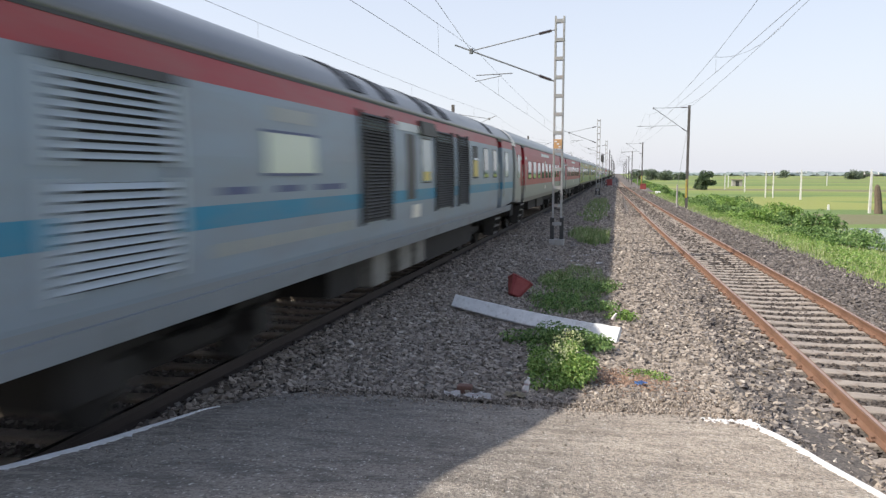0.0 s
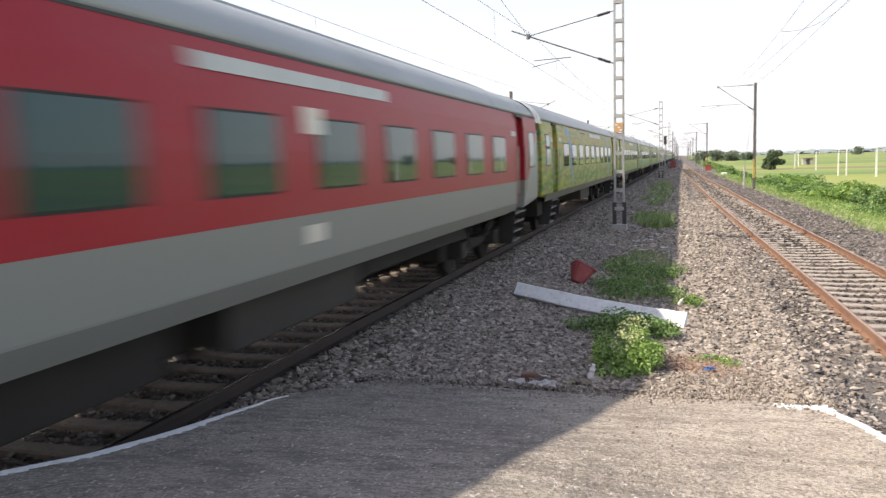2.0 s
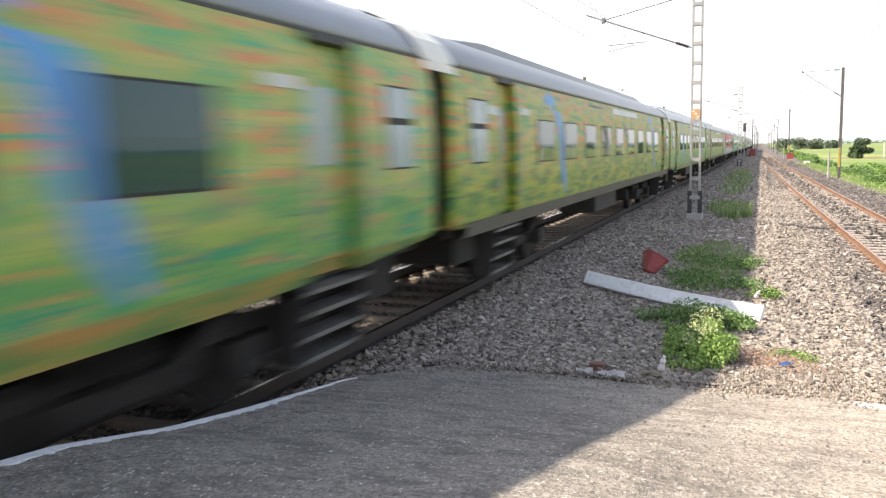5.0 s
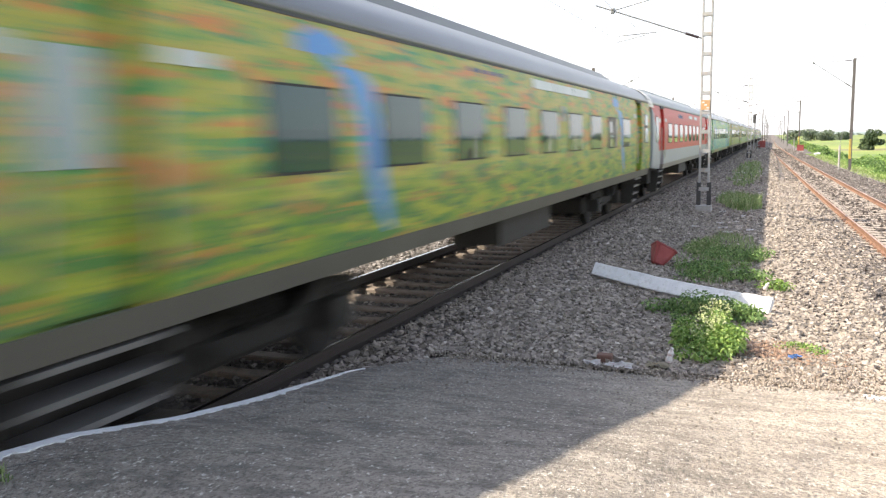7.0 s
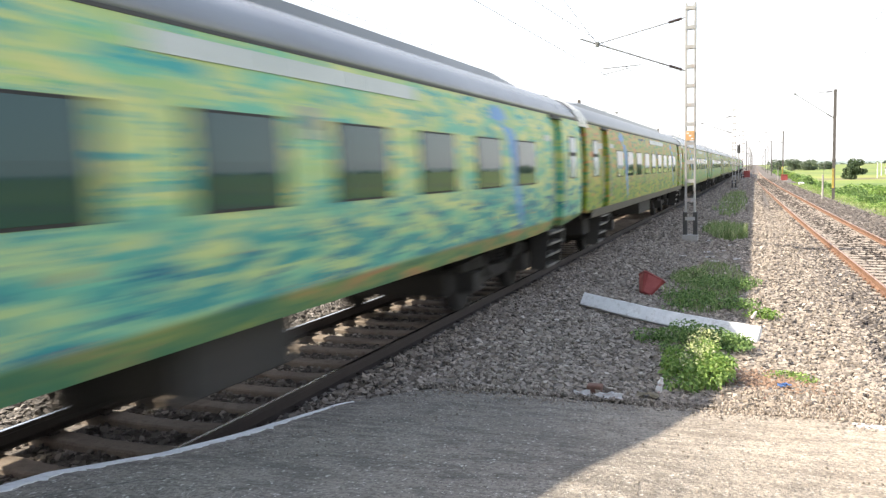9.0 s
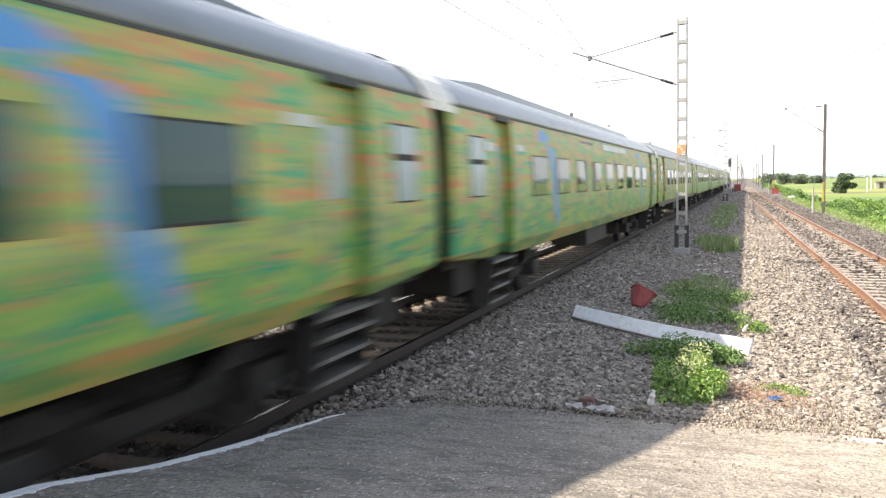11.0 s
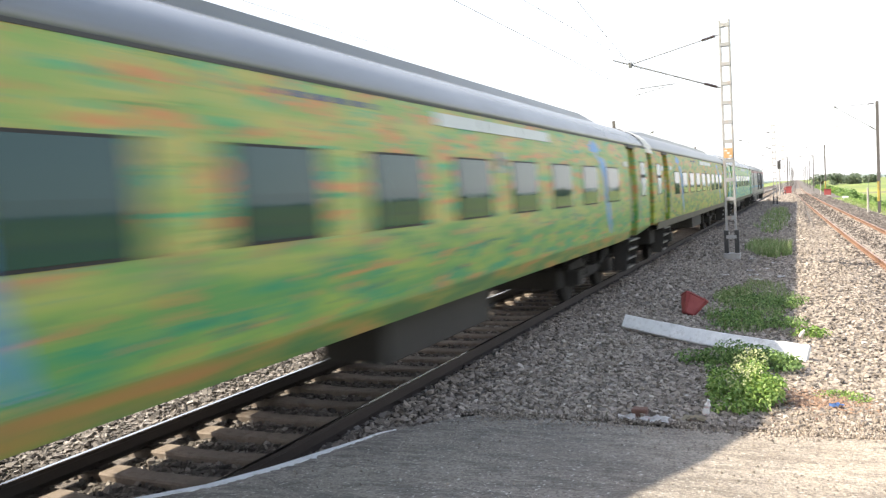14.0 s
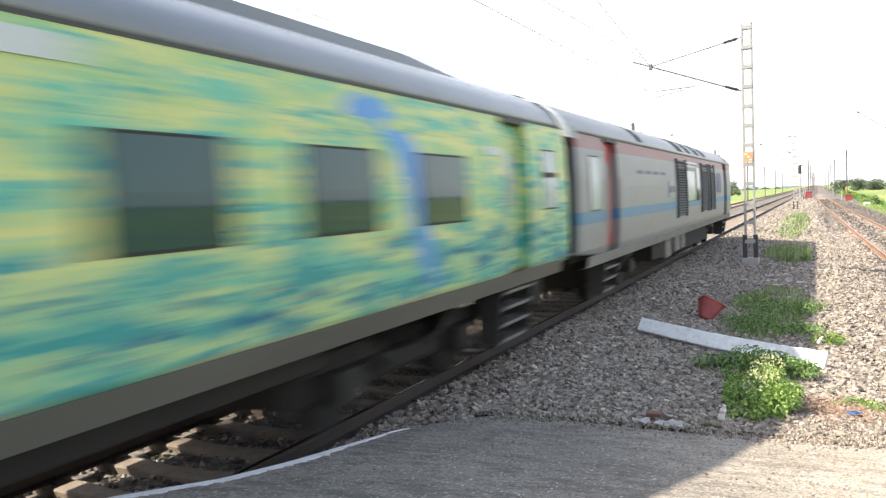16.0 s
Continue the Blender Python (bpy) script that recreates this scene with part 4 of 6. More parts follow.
# ---- the train ----
HALF = 11.72
SIDE = [(1.50, 0.87), (1.580, 0.96), (1.605, 1.15), (1.622, 1.60), (1.625, 2.20), (1.60, 2.75), (1.565, 3.04), (1.53, 3.07)]
TOP = [(1.55, 3.05), (1.51, 3.15), (1.41, 3.29), (1.22, 3.44), (0.92, 3.58), (0.50, 3.69), (0.0, 3.73)]


def side_x(z):
    return float(np.interp(z, [p[1] for p in SIDE], [p[0] for p in SIDE]))


def ring(y, inset=0.0, low=0.97):
    right = [(x - inset, y, max(z, low)) for x, z in SIDE]
    return right + [(-p[0], y, p[2]) for p in right[::-1]]


def coach_shell(doors, paint, parent, skirt_mat, sill=0.97):
    """Side walls in one skin, set back at the doorways and cut away below at the ends."""
    secs = [ring(-HALF, 0.02, 1.12), ring(-HALF + 0.12, 0, 1.10)]
    for y0, y1 in doors:
        if y0 > 0:
            secs += [ring(8.0 if y0 > 8.0 else y0 - 0.1, 0, sill)]
        secs += [ring(y0, 0, 1.0), ring(y0 + 0.001, 0.16, 1.0), ring(y1 - 0.001, 0.16, 1.0), ring(y1, 0, 1.0)]
        if y1 < 0:
            secs += [ring(y1 + 0.1, 0, sill)]
    secs += [ring(HALF - 0.12, 0, 1.10), ring(HALF, 0.02, 1.12)]
    part("body", loft(secs), paint, parent)
    if skirt_mat:
        inner = (-HALF + 0.45, HALF - 0.45)
        bm = bmesh.new()
        for s in (-1, 1):
            rows = []
            for y in (inner[0], inner[1]):
                rows.append([bm.verts.new((s * x, y, z)) for x, z in ((1.46, sill - 0.03), (1.590, sill - 0.012), (1.605, sill + 0.08), (1.620, sill + 0.165), (1.59, sill + 0.17))])
            for i in range(4):
                bm.faces.new((rows[0][i], rows[0][i + 1], rows[1][i + 1], rows[1][i]))
        bmesh.ops.recalc_face_normals(bm, faces=bm.faces)
        part("sole_bar", bm, skirt_mat, parent, "grey sole bar")


def coach_roof(parent, bands=(), paint=None):
    secs = []
    for y, k in ((-HALF, 0.95), (-HALF + 0.3, 1), (HALF - 0.3, 1), (HALF, 0.95)):
        up = [(x, y, 3.05 + (z - 3.05) * k) for x, z in TOP]
        secs.append(up + [(-p[0], y, p[2]) for p in up[-2::-1]])
    roof = part("roof", loft(secs), paint or ROOF, parent, "grey rounded roof", smooth=False)
    for f in roof.data.polygons:
        f.use_smooth = abs(f.normal.y) < 0.5
    # gutter along the cant rail
    for s in (-1, 1):
        part("gutter", boxed(s * 1.55 - 0.02, s * 1.55 + 0.02, -HALF + 0.1, HALF - 0.1, 3.035, 3.062), ROOF_DARK, roof)
    for y0, y1 in bands:
        secs = []
        for y in (y0, y1):
            up = [(x + 0.012, y, z + 0.012) for x, z in TOP[1:]]
            secs.append(up + [(-p[0], y, p[2]) for p in up[-2::-1]])
        part("roof_vent", loft(secs, caps=False), ROOF_DARK, roof, "dark roof vent")
    return roof


def roof_unit(parent, y0, y1, rise, paint):
    secs = []
    for y, k in ((y0, 0.0), (y0 + 1.4, 1), (y1 - 1.4, 1), (y1, 0.0)):
        up = [(0.82, y, 3.58), (0.78, y, 3.64 + rise * k), (0.4, y, 3.715 + rise * k), (0, y, 3.735 + rise * k)]
        secs.append(up + [(-p[0], y, p[2]) for p in up[-2::-1]])
    part("roof_cooler", loft(secs), paint, parent, "low grey roof cooler housing")


def pane_strip(y0, y1, z0, z1, s, proud, bm=None):
    """A panel that follows the side wall, with a rim."""
    bm = bm or bmesh.new()
    zs = [z0 + (z1 - z0) * i / 4 for i in range(5)]
    rows = []
    for y in (y0, y1):
        rows.append([bm.verts.new((s * (side_x(z) + proud), y, z)) for z in zs])
        rows.append([bm.verts.new((s * (side_x(z) - 0.02), y, z)) for z in zs])
    o0, i0, o1, i1 = rows
    for k in range(4):
        bm.faces.new((o0[k], o0[k + 1], o1[k + 1], o1[k]))
        bm.faces.new((i0[k], i0[k + 1], o0[k + 1], o0[k]))
        bm.faces.new((o1[k], o1[k + 1], i1[k + 1], i1[k]))
    bm.faces.new((o0[4], i0[4], i1[4], o1[4]))
    bm.faces.new((i0[0], o0[0], o1[0], i1[0]))
    bmesh.ops.recalc_face_normals(bm, faces=bm.faces)
    return bm


def window(parent, y0, y1, z0, z1, s=1, glass=None, open_top=False):
    w = part("window", pane_strip(y0 - 0.025, y1 + 0.025, z0 - 0.022, z1 + 0.022, s, 0.006), RUBBER, parent, "black rubber window surround")
    if open_top:
        zm = z0 + (z1 - z0) * 0.60
        part("pane", pane_strip(y0, y1, z0, zm - 0.05, s, 0.011), glass or FROSTED, w)
        part("vent_pane", pane_strip(y0, y1, zm + 0.02, z1, s, 0.011), glass or FROSTED, w)
    else:
        part("pane", pane_strip(y0, y1, z0, z1, s, 0.011), glass or GLASS, w)
    return w


def door(parent, y0, y1, s, material, label):
    x = 1.475
    d = part("door", boxed(min(s * x, s * (x - 0.05)), max(s * x, s * (x - 0.05)), y0 + 0.03, y1 - 0.03, 1.12, 2.98, bevel=0.012), material, parent, label)
    w = (y1 - y0)
    part("pane", boxed(min(s * x, s * (x + 0.012)), max(s * x, s * (x + 0.012)), y0 + 0.24 * w, y1 - 0.24 * w, 1.95, 2.62, bevel=0.004), FROSTED, d)
    part("door_handle", rodded((s * (x + 0.03), y0 + 0.12, 1.55), (s * (x + 0.03), y0 + 0.12, 1.85), 0.012, 6), STEEL, d)
    for k in (y0 - 0.06, y1 + 0.06):
        part("hand_rail", rodded((s * 1.66, k, 1.35), (s * 1.66, k, 2.35), 0.014, 6), STEEL, parent)
    bm = boxed(min(s * 1.50, s * 1.60), max(s * 1.50, s * 1.60), y0, y1, 2.98, 3.05)
    part("door_lintel", bm, ROOF_DARK, parent)


def steps(parent, y0, y1, s):
    """Four treads between two cheek plates, with a dark back, below a doorway."""
    st = part("footstep", boxed(min(s * 1.30, s * 1.60), max(s * 1.30, s * 1.60), y0, y1, 0.90, 0.935), STEP_STEEL, parent, "dusty steel steps")
    for z, x in ((0.70, 1.56), (0.49, 1.52), (0.28, 1.48)):
        part("tread", boxed(min(s * (x - 0.24), s * x), max(s * (x - 0.24), s * x), y0 + 0.04, y1 - 0.04, z, z + 0.04), STEP_STEEL, st)
    for y in (y0, y1 - 0.03):
        part("cheek_plate", loft([[(s * a, q, b) for a, b in ((1.22, 0.96), (1.585, 0.96), (1.50, 0.26), (1.22, 0.26))] for q in (y, y + 0.03)]), BOX_GREY, st)
    part("step_back", boxed(min(s * 1.20, s * 1.23), max(s * 1.20, s * 1.23), y0, y1, 0.26, 0.96), UNDER, st)


def coil(x, y, z0, z1, r, turns):
    """A turned stack of spring coils."""
    secs = []
    for i in range(turns * 2 + 1):
        rr, z = r * (1.0 if i % 2 else 0.72), z0 + (z1 - z0) * i / (turns * 2)
        secs.append([(x + rr * math.cos(a * 0.7854), y + rr * math.sin(a * 0.7854), z) for a in range(8)])
    return loft(secs)


def bogie(parent, yc):
    """Fabricated frame with two wheelsets, springs and axle boxes."""
    b = new("bogie")
    b.parent, b.matrix_basis = parent, pose(0, yc, 0)
    for s in (-1, 1):
        xs = s * 1.06
        prof = [(-1.75, 0.62), (-1.75, 0.74), (-0.85, 0.80), (-0.55, 0.58), (0.55, 0.58), (0.85, 0.80), (1.75, 0.74), (1.75, 0.62), (0.8, 0.62), (0.5, 0.42), (-0.5, 0.42), (-0.8, 0.62)]
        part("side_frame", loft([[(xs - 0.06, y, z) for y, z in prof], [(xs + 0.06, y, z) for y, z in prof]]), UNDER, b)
        for y in (-1.28, 1.28):
            part("axle_box", boxed(xs - 0.12, xs + 0.16, y - 0.17, y + 0.17, 0.30, 0.60, bevel=0.03), BOX_GREY if s > 0 else UNDER, b)
            part("spring", coil(xs, y, 0.60, 0.76, 0.11, 4), UNDER, b)
        part("spring", coil(xs, 0, 0.57, 0.88, 0.16, 6), UNDER, b)
        part("damper", rodded((xs + 0.12 * s, 0.4, 0.55), (xs + 0.16 * s, 1.0, 0.9), 0.035), BOX_GREY, b)
    for y in (-1.28, 1.28):
        ws = part("wheelset", rodded((-1.1, y, 0.457), (1.1, y, 0.457), 0.085, 12), UNDER, b)
        for s in (-1, 1):
            bm = bmesh.new()
            rod(bm, (s * 0.81, y, 0.457), (s * 0.94, y, 0.457), 0.457, 28)
            rod(bm, (s * 0.785, y, 0.457), (s * 0.81, y, 0.457), 0.485, 28)
            part("wheel", bm, UNDER, ws)
            part("brake_disc", rodded((s * 0.40, y, 0.457), (s * 0.50, y, 0.457), 0.30, 20), UNDER, ws)
    # solid dark block added to stop light passing through the bogie
    part("brake_gear", boxed(-0.95, 0.95, -1.98, 1.98, 0.28, 0.66, bevel=0.05), UNDER, b)
    part("bolster", boxed(-1.05, 1.05, -0.3, 0.3, 0.62, 0.86), UNDER, b)


def underframe(parent, boxes):
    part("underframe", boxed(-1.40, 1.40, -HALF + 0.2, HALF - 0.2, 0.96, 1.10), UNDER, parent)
    for y in (-7.45, 7.45):
        bogie(parent, y)
    for y0, y1, z0, m in boxes:
        for s in (-1, 1):
            part("equipment_box", boxed(min(s * 0.55, s * 1.40), max(s * 0.55, s * 1.36), y0, y1, z0, 0.97, bevel=0.02), m, parent)
    part("air_tank", rodded((0.35, -0.6, 0.55), (0.35, 1.2, 0.55), 0.2, 14), UNDER, parent)


def coach_end(parent, y, cream=True):
    """Gangway bellows, coupler and the pale fairing at a coach's end."""
    d = 1 if y > 0 else -1
    bm = bmesh.new()
    for k in range(3):
        y0, y1 = y + d * 0.08 * k, y + d * (0.08 * k + 0.06)
        box(bm, -1.05, 1.05, min(y0, y1), max(y0, y1), 1.12, 3.38, bevel=0.02)
    part("gangway_bellows", bm, RUBBER, parent, "black rubber gangway")
    # near-black sheet hides the painted end, so the gap stays dark
    part("end_wall", boxed(-1.50, 1.50, min(y, y + d * 0.02), max(y, y + d * 0.02), 1.15, 3.02), UNDER, parent, "near-black sheet over the end wall")
    secs = []
    for yy in (y - d * 0.18, y + d * 0.265):
        up = [(x + 0.014, yy, z + 0.014) for x, z in [(1.575, 2.93)] + TOP]
        secs.append(up + [(-p[0], yy, p[2]) for p in up[-2::-1]])
    part("end_fairing", loft(secs, closed=False, caps=False), CREAM if cream else ROOF, parent, "weathered cream end fairing")
    part("coupler", boxed(-0.14, 0.14, min(y, y + d * 0.27), max(y, y + d * 0.27), 0.85, 1.15, bevel=0.03), UNDER, parent)
    for s in (-1, 1):
        part("brake_hose", rodded((s * 0.4, y, 0.95), (s * 0.3, y + d * 0.24, 0.65), 0.025, 6), RUBBER, parent)


BOXES = [(-11.1, -10.3, 0.56, UNDER), (-1.85, 1.0, 0.50, BOX_GREY), (10.3, 11.1, 0.56, UNDER)]
SHORT_BOXES = [(-11.1, -10.3, 0.56, UNDER), (-0.45, 1.0, 0.50, BOX_GREY), (10.3, 11.1, 0.56, UNDER)]
TROUGH = [(-5.6, -1.9, 0.76, UNDER), (1.05, 5.6, 0.74, UNDER)]
TANK_BOXES = BOXES + [(-5.5, -2.6, 0.54, UNDER), (1.05, 5.6, 0.72, UNDER)]
DOORS = [(-9.95, -9.10), (9.10, 9.95)]


def swoosh(parent, yc, s=1):
    """The blue wave painted across the mural."""
    bm = bmesh.new()
    line = [(-1.05, 2.86, 0.10), (-0.75, 2.93, 0.20), (-0.40, 2.82, 0.27), (-0.12, 2.58, 0.24), (0.03, 2.25, 0.17), (0.10, 1.90, 0.16), (0.22, 1.55, 0.16), (0.42, 1.22, 0.05)]
    prev = None
    for y, z, w in line:
        flat = z > 2.7
        ends = ((y, z - w * 0.75), (y, z + w * 0.4)) if flat else ((y - w, z), (y + w, z))
        cur = [bm.verts.new((s * (side_x(zz) + 0.004), yc + yy, zz)) for yy, zz in ends]
        if prev:
            bm.faces.new((prev[0], prev[1], cur[1], cur[0]))
        prev = cur
    bmesh.ops.recalc_face_normals(bm, faces=bm.faces)
    part("mural_wave", bm, BLUE_SWOOSH, parent, "blue painted wave")


def board(parent, name, y0, y1, z0, z1, material, marks=0, s=1, label=""):
    b = part(name, pane_strip(y0, y1, z0, z1, s, 0.014), material, parent, label)
    for i in range(marks):
        w = (y1 - y0) / marks
        part("lettering_bar", pane_strip(y0 + w * (i + 0.15), y0 + w * (i + 0.8), z0 + (z1 - z0) * 0.3, z0 + (z1 - z0) * 0.7, s, 0.018), SIGN_DARK, b)
    return b


def passenger_coach(label, paint, door_mat, door_label, roof_paint, red=False, skirt=None, boxes=BOXES, rise=0.10):
    base = empty("passenger_coach", pose(0, 0, 0), label, "train coach", "coaches of the train")
    coach_shell(DOORS, paint, base, skirt)
    coach_roof(base, (), roof_paint)
    roof_unit(base, -9.7, 9.7, rise, roof_paint)
    for s in (1, -1):
        for k in range(9):
            yc = -7.40 + 1.85 * k
            window(base, yc - 0.53, yc + 0.53, 1.85, 2.50, s)
        for y0, y1 in ((-11.1, -10.5), (10.5, 11.1)):
            window(base, y0, y1, 1.90, 2.68, s, FROSTED, open_top=not red)
        for y0, y1 in DOORS:
            door(base, y0, y1, s, door_mat, door_label)
            steps(base, y0 - 0.1, y1 + 0.1, s)
        board(base, "coach_plate", -8.90, -8.42, 2.56, 2.66, SIGN_WHITE, 0, s, "small white coach plate")
        board(base, "coach_plate", 8.55, 8.95, 2.56, 2.66, SIGN_WHITE, 0, s, "small white coach plate")
        board(base, "coach_plate", -10.42, -10.03, 2.52, 2.64, SIGN_WHITE, 0, s, "small white coach plate")
    if red:
        if boxes is BOXES:
            board(base, "route_board", -0.30, 1.17, 2.80, 2.93, SIGN_WHITE, 0, 1, "white route board")
            board(base, "route_board", 2.14, 3.54, 2.80, 2.93, SIGN_WHITE, 0, 1, "white route board")
            for k in range(7):
                part("lettering_bar", pane_strip(-4.5 + 0.23 * k, -4.33 + 0.23 * k, 2.76, 2.88, 1, 0.004), SIGN_DARK, base)
            part("lettering_bar", pane_strip(-4.55, -2.9, 2.895, 2.91, 1, 0.004), SIGN_DARK, base)
        else:
            board(base, "route_board", -2.50, 0.30, 2.80, 2.93, SIGN_WHITE, 0, 1, "long white route board")
            board(base, "route_board", 0.33, 1.45, 2.80, 2.93, SIGN_WHITE, 0, 1, "white route board")
            board(base, "notice", -0.80, -0.42, 2.36, 2.61, CREAM, 0, 1, "square cream notice")
            board(base, "notice", -0.80, -0.50, 1.33, 1.50, CREAM, 0, 1, "small cream stencil plate")
    else:
        for k in range(3):
            board(base, "route_board", -0.90 + 1.36 * k, 0.43 + 1.36 * k, 2.84, 2.98, SIGN_WHITE, 0, 1, "white route board")
        board(base, "notice", 0.80, 1.06, 2.36, 2.62, GREY_DOOR, 1, 1, "small grey notice")
        for k in range(5):
            part("lettering_bar", pane_strip(-3.6 + 0.3 * k, -3.4 + 0.3 * k, 2.90, 2.95, 1, 0.004), SIGN_DARK, base)
        swoosh(base, -6.35)
        swoosh(base, 6.72)
    underframe(base, boxes)
    coach_end(base, -HALF)
    coach_end(base, HALF)
    return base


def louvre(parent, y0, y1, z0, z1, material, slats, label, s=1):
    # flat black sheet on the wall, painted shade behind the slats
    fr = part("louvre_panel", pane_strip(y0, y1, z0, z1, s, 0.004), SLAT_SHADE, parent, label)
    h = (z1 - z0) / slats
    for i in range(slats):
        z = z0 + h * (i + 0.5)
        x = side_x(z)
        sl = [(x + 0.004, z + h * 0.46), (x + 0.036, z - h * 0.10), (x + 0.040, z - h * 0.22), (x + 0.002, z - h * 0.02)]
        part("slat", loft([[(s * a, y, b) for a, b in sl] for y in (y0 + 0.015, y1 - 0.015)]), material, fr)
    for y in (y0, y1):
        part("louvre_frame", pane_strip(y - 0.03, y + 0.03, z0 - 0.03, z1 + 0.03, s, 0.05), material, fr)


def power_car(label, tail):
    base = empty("generator_car", pose(0, 0, 0), label, "generator car", "coaches of the train")
    coach_shell([(-9.95, -9.0), (9.0, 10.1)] if tail else [(-11.3, -11.25), (8.35, 9.21)], TAIL_PAINT if tail else POWER_PAINT, base, BOX_PALE if tail else POWER_SKIRT, 0.87)
    if tail:
        coach_roof(base, [(-6.6, -6.2), (-1.3, -0.6), (0.4, 1.0), (2.2, 2.8), (3.8, 4.4), (10.6, 11.0)])
    else:
        coach_roof(base, [(-4.16, -3.49), (-2.53, -1.86), (-0.04, 0.63), (1.5, 2.17), (7.44, 7.91)])
    if tail:
        louvre(base, -2.3, -0.75, 1.37, 2.88, LOUVRE_DARK, 22, "large dark louvre")
        window(base, -0.45, 0.95, 1.75, 2.62, 1, FROSTED)
        window(base, 1.4, 2.0, 1.75, 2.75, 1)
        louvre(base, 2.45, 4.1, 1.37, 2.88, LOUVRE_DARK, 22, "dark louvre")
        louvre(base, 4.7, 5.8, 1.37, 2.88, LOUVRE_DARK, 22, "dark louvre")
        board(base, "notice_frame", 6.6, 7.9, 1.92, 2.64, SIGN_DARK, 0, 1, "dark window surround")
        window(base, 6.85, 7.65, 2.0, 2.56, 1, FROSTED)
        window(base, -11.05, -10.45, 1.80, 2.68, 1, FROSTED)
        door(base, -9.95, -9.0, 1, RED_DOOR, "dark red open door")
        steps(base, -10.0, -8.95, 1)
        steps(base, 9.0, 10.1, 1)
        board(base, "route_board", -0.6, 1.6, 2.72, 2.88, SIGN_WHITE, 3, 1, "white route board")
        board(base, "notice", -3.6, -2.8, 1.9, 2.3, GREY_DOOR, 3, 1, "grey notice")
        for k in range(4):
            part("lettering_bar", pane_strip(-7.3 + 0.9 * k, -6.7 + 0.9 * k, 2.45, 2.52, 1, 0.004), SIGN_DARK, base)
    else:
        louvre(base, -9.95, -8.61, 2.13, 2.70, LOUVRE_LIGHT, 9, "pale slatted louvre")
        louvre(base, -9.95, -8.61, 1.28, 1.99, LOUVRE_LIGHT, 11, "pale slatted louvre")
        part("louvre_hood", pane_strip(-10.0, -8.5, 2.74, 2.81, 1, 0.05), ROOF_DARK, base, "dark louvre hood")
        part("louvre_hood", pane_strip(-8.58, -8.50, 1.25, 2.73, 1, 0.03), POWER_SKIRT, base, "blue-grey louvre frame")
        board(base, "notice", -6.93, -5.67, 2.05, 2.46, NOTICE_PALE, 0, 1, "pale notice board in a dark frame")
        board(base, "notice_frame", -6.97, -5.63, 2.455, 2.485, SIGN_DARK, 0, 1)
        board(base, "notice_frame", -6.97, -5.63, 2.025, 2.055, SIGN_DARK, 0, 1)
        for y0, y1 in ((-7.85, -7.25), (-6.7, -6.1), (-5.6, -4.75)):
            part("lettering_bar", pane_strip(y0, y1, 1.86, 1.93, 1, 0.004), SIGN_DARK, base)
        for k in range(8):
            part("lettering_bar", pane_strip(-8.0 + 0.48 * k, -7.6 + 0.48 * k, 1.32, 1.44, 1, 0.004), GREY_DOOR, base)
        part("lettering_bar", pane_strip(-6.84, -5.69, 2.58, 2.72, 1, 0.004), GREY_DOOR, base)
        louvre(base, -4.01, -2.64, 1.37, 2.88, LOUVRE_DARK, 32, "large dark louvre")
        part("access_panel", pane_strip(-1.68, -1.12, 1.62, 2.70, 1, 0.006), LOUVRE_DARK, base, "dark access panel")
        window(base, -0.66, 0.02, 1.90, 2.65, 1, FROSTED)
        board(base, "warning_plate", -0.58, -0.10, 1.92, 2.08, SIGN_YELLOW, 0, 1, "small yellow warning plate")
        board(base, "stencil_plate", -1.30, -0.80, 1.30, 1.52, CREAM, 0, 1, "square cream stencil plate")
        part("junction_box", pane_strip(-0.78, 0.28, 2.72, 2.96, 1, 0.07), LOUVRE_DARK, base, "dark junction box below the gutter")
        board(base, "route_board", -2.15, -0.80, 2.74, 2.87, SIGN_WHITE, 0, 1, "white route board")
        louvre(base, 0.42, 1.93, 1.37, 2.86, LOUVRE_DARK, 32, "large dark louvre")
        louvre(base, 2.55, 3.63, 1.37, 2.86, LOUVRE_DARK, 32, "dark louvre")
        # near-black pane stands in for the unlit inside of an open window
        window(base, 4.33, 4.98, 1.95, 2.68, 1, ROOF_DARK)
        part("blind", pane_strip(4.36, 4.95, 1.97, 2.36, 1, 0.016), SIGN_YELLOW, base, "yellow blind behind the lower pane")
        part("transom", pane_strip(4.33, 4.98, 2.37, 2.42, 1, 0.018), FROSTED, base)
        window(base, 5.88, 6.55, 1.95, 2.68, 1)
        window(base, 7.42, 8.02, 1.95, 2.68, 1)
        window(base, 9.76, 10.43, 1.95, 2.68, 1, FROSTED)
        door(base, 8.35, 9.21, 1, GREY_DOOR, "grey door")
        steps(base, 8.25, 9.3, 1)
    underframe(base, [(-9.6, -9.0, 0.42, UNDER), (-4.6, -3.4, 0.40, UNDER), (-2.7, -1.9, 0.30, BOX_PALE), (-1.2, -0.4, 0.36, BOX_PALE), (-0.1, 0.6, 0.36, BOX_PALE), (0.6, 5.5, 0.32, UNDER)])
    coach_end(base, -HALF, cream=not tail)
    coach_end(base, HALF, cream=not tail)
    return base


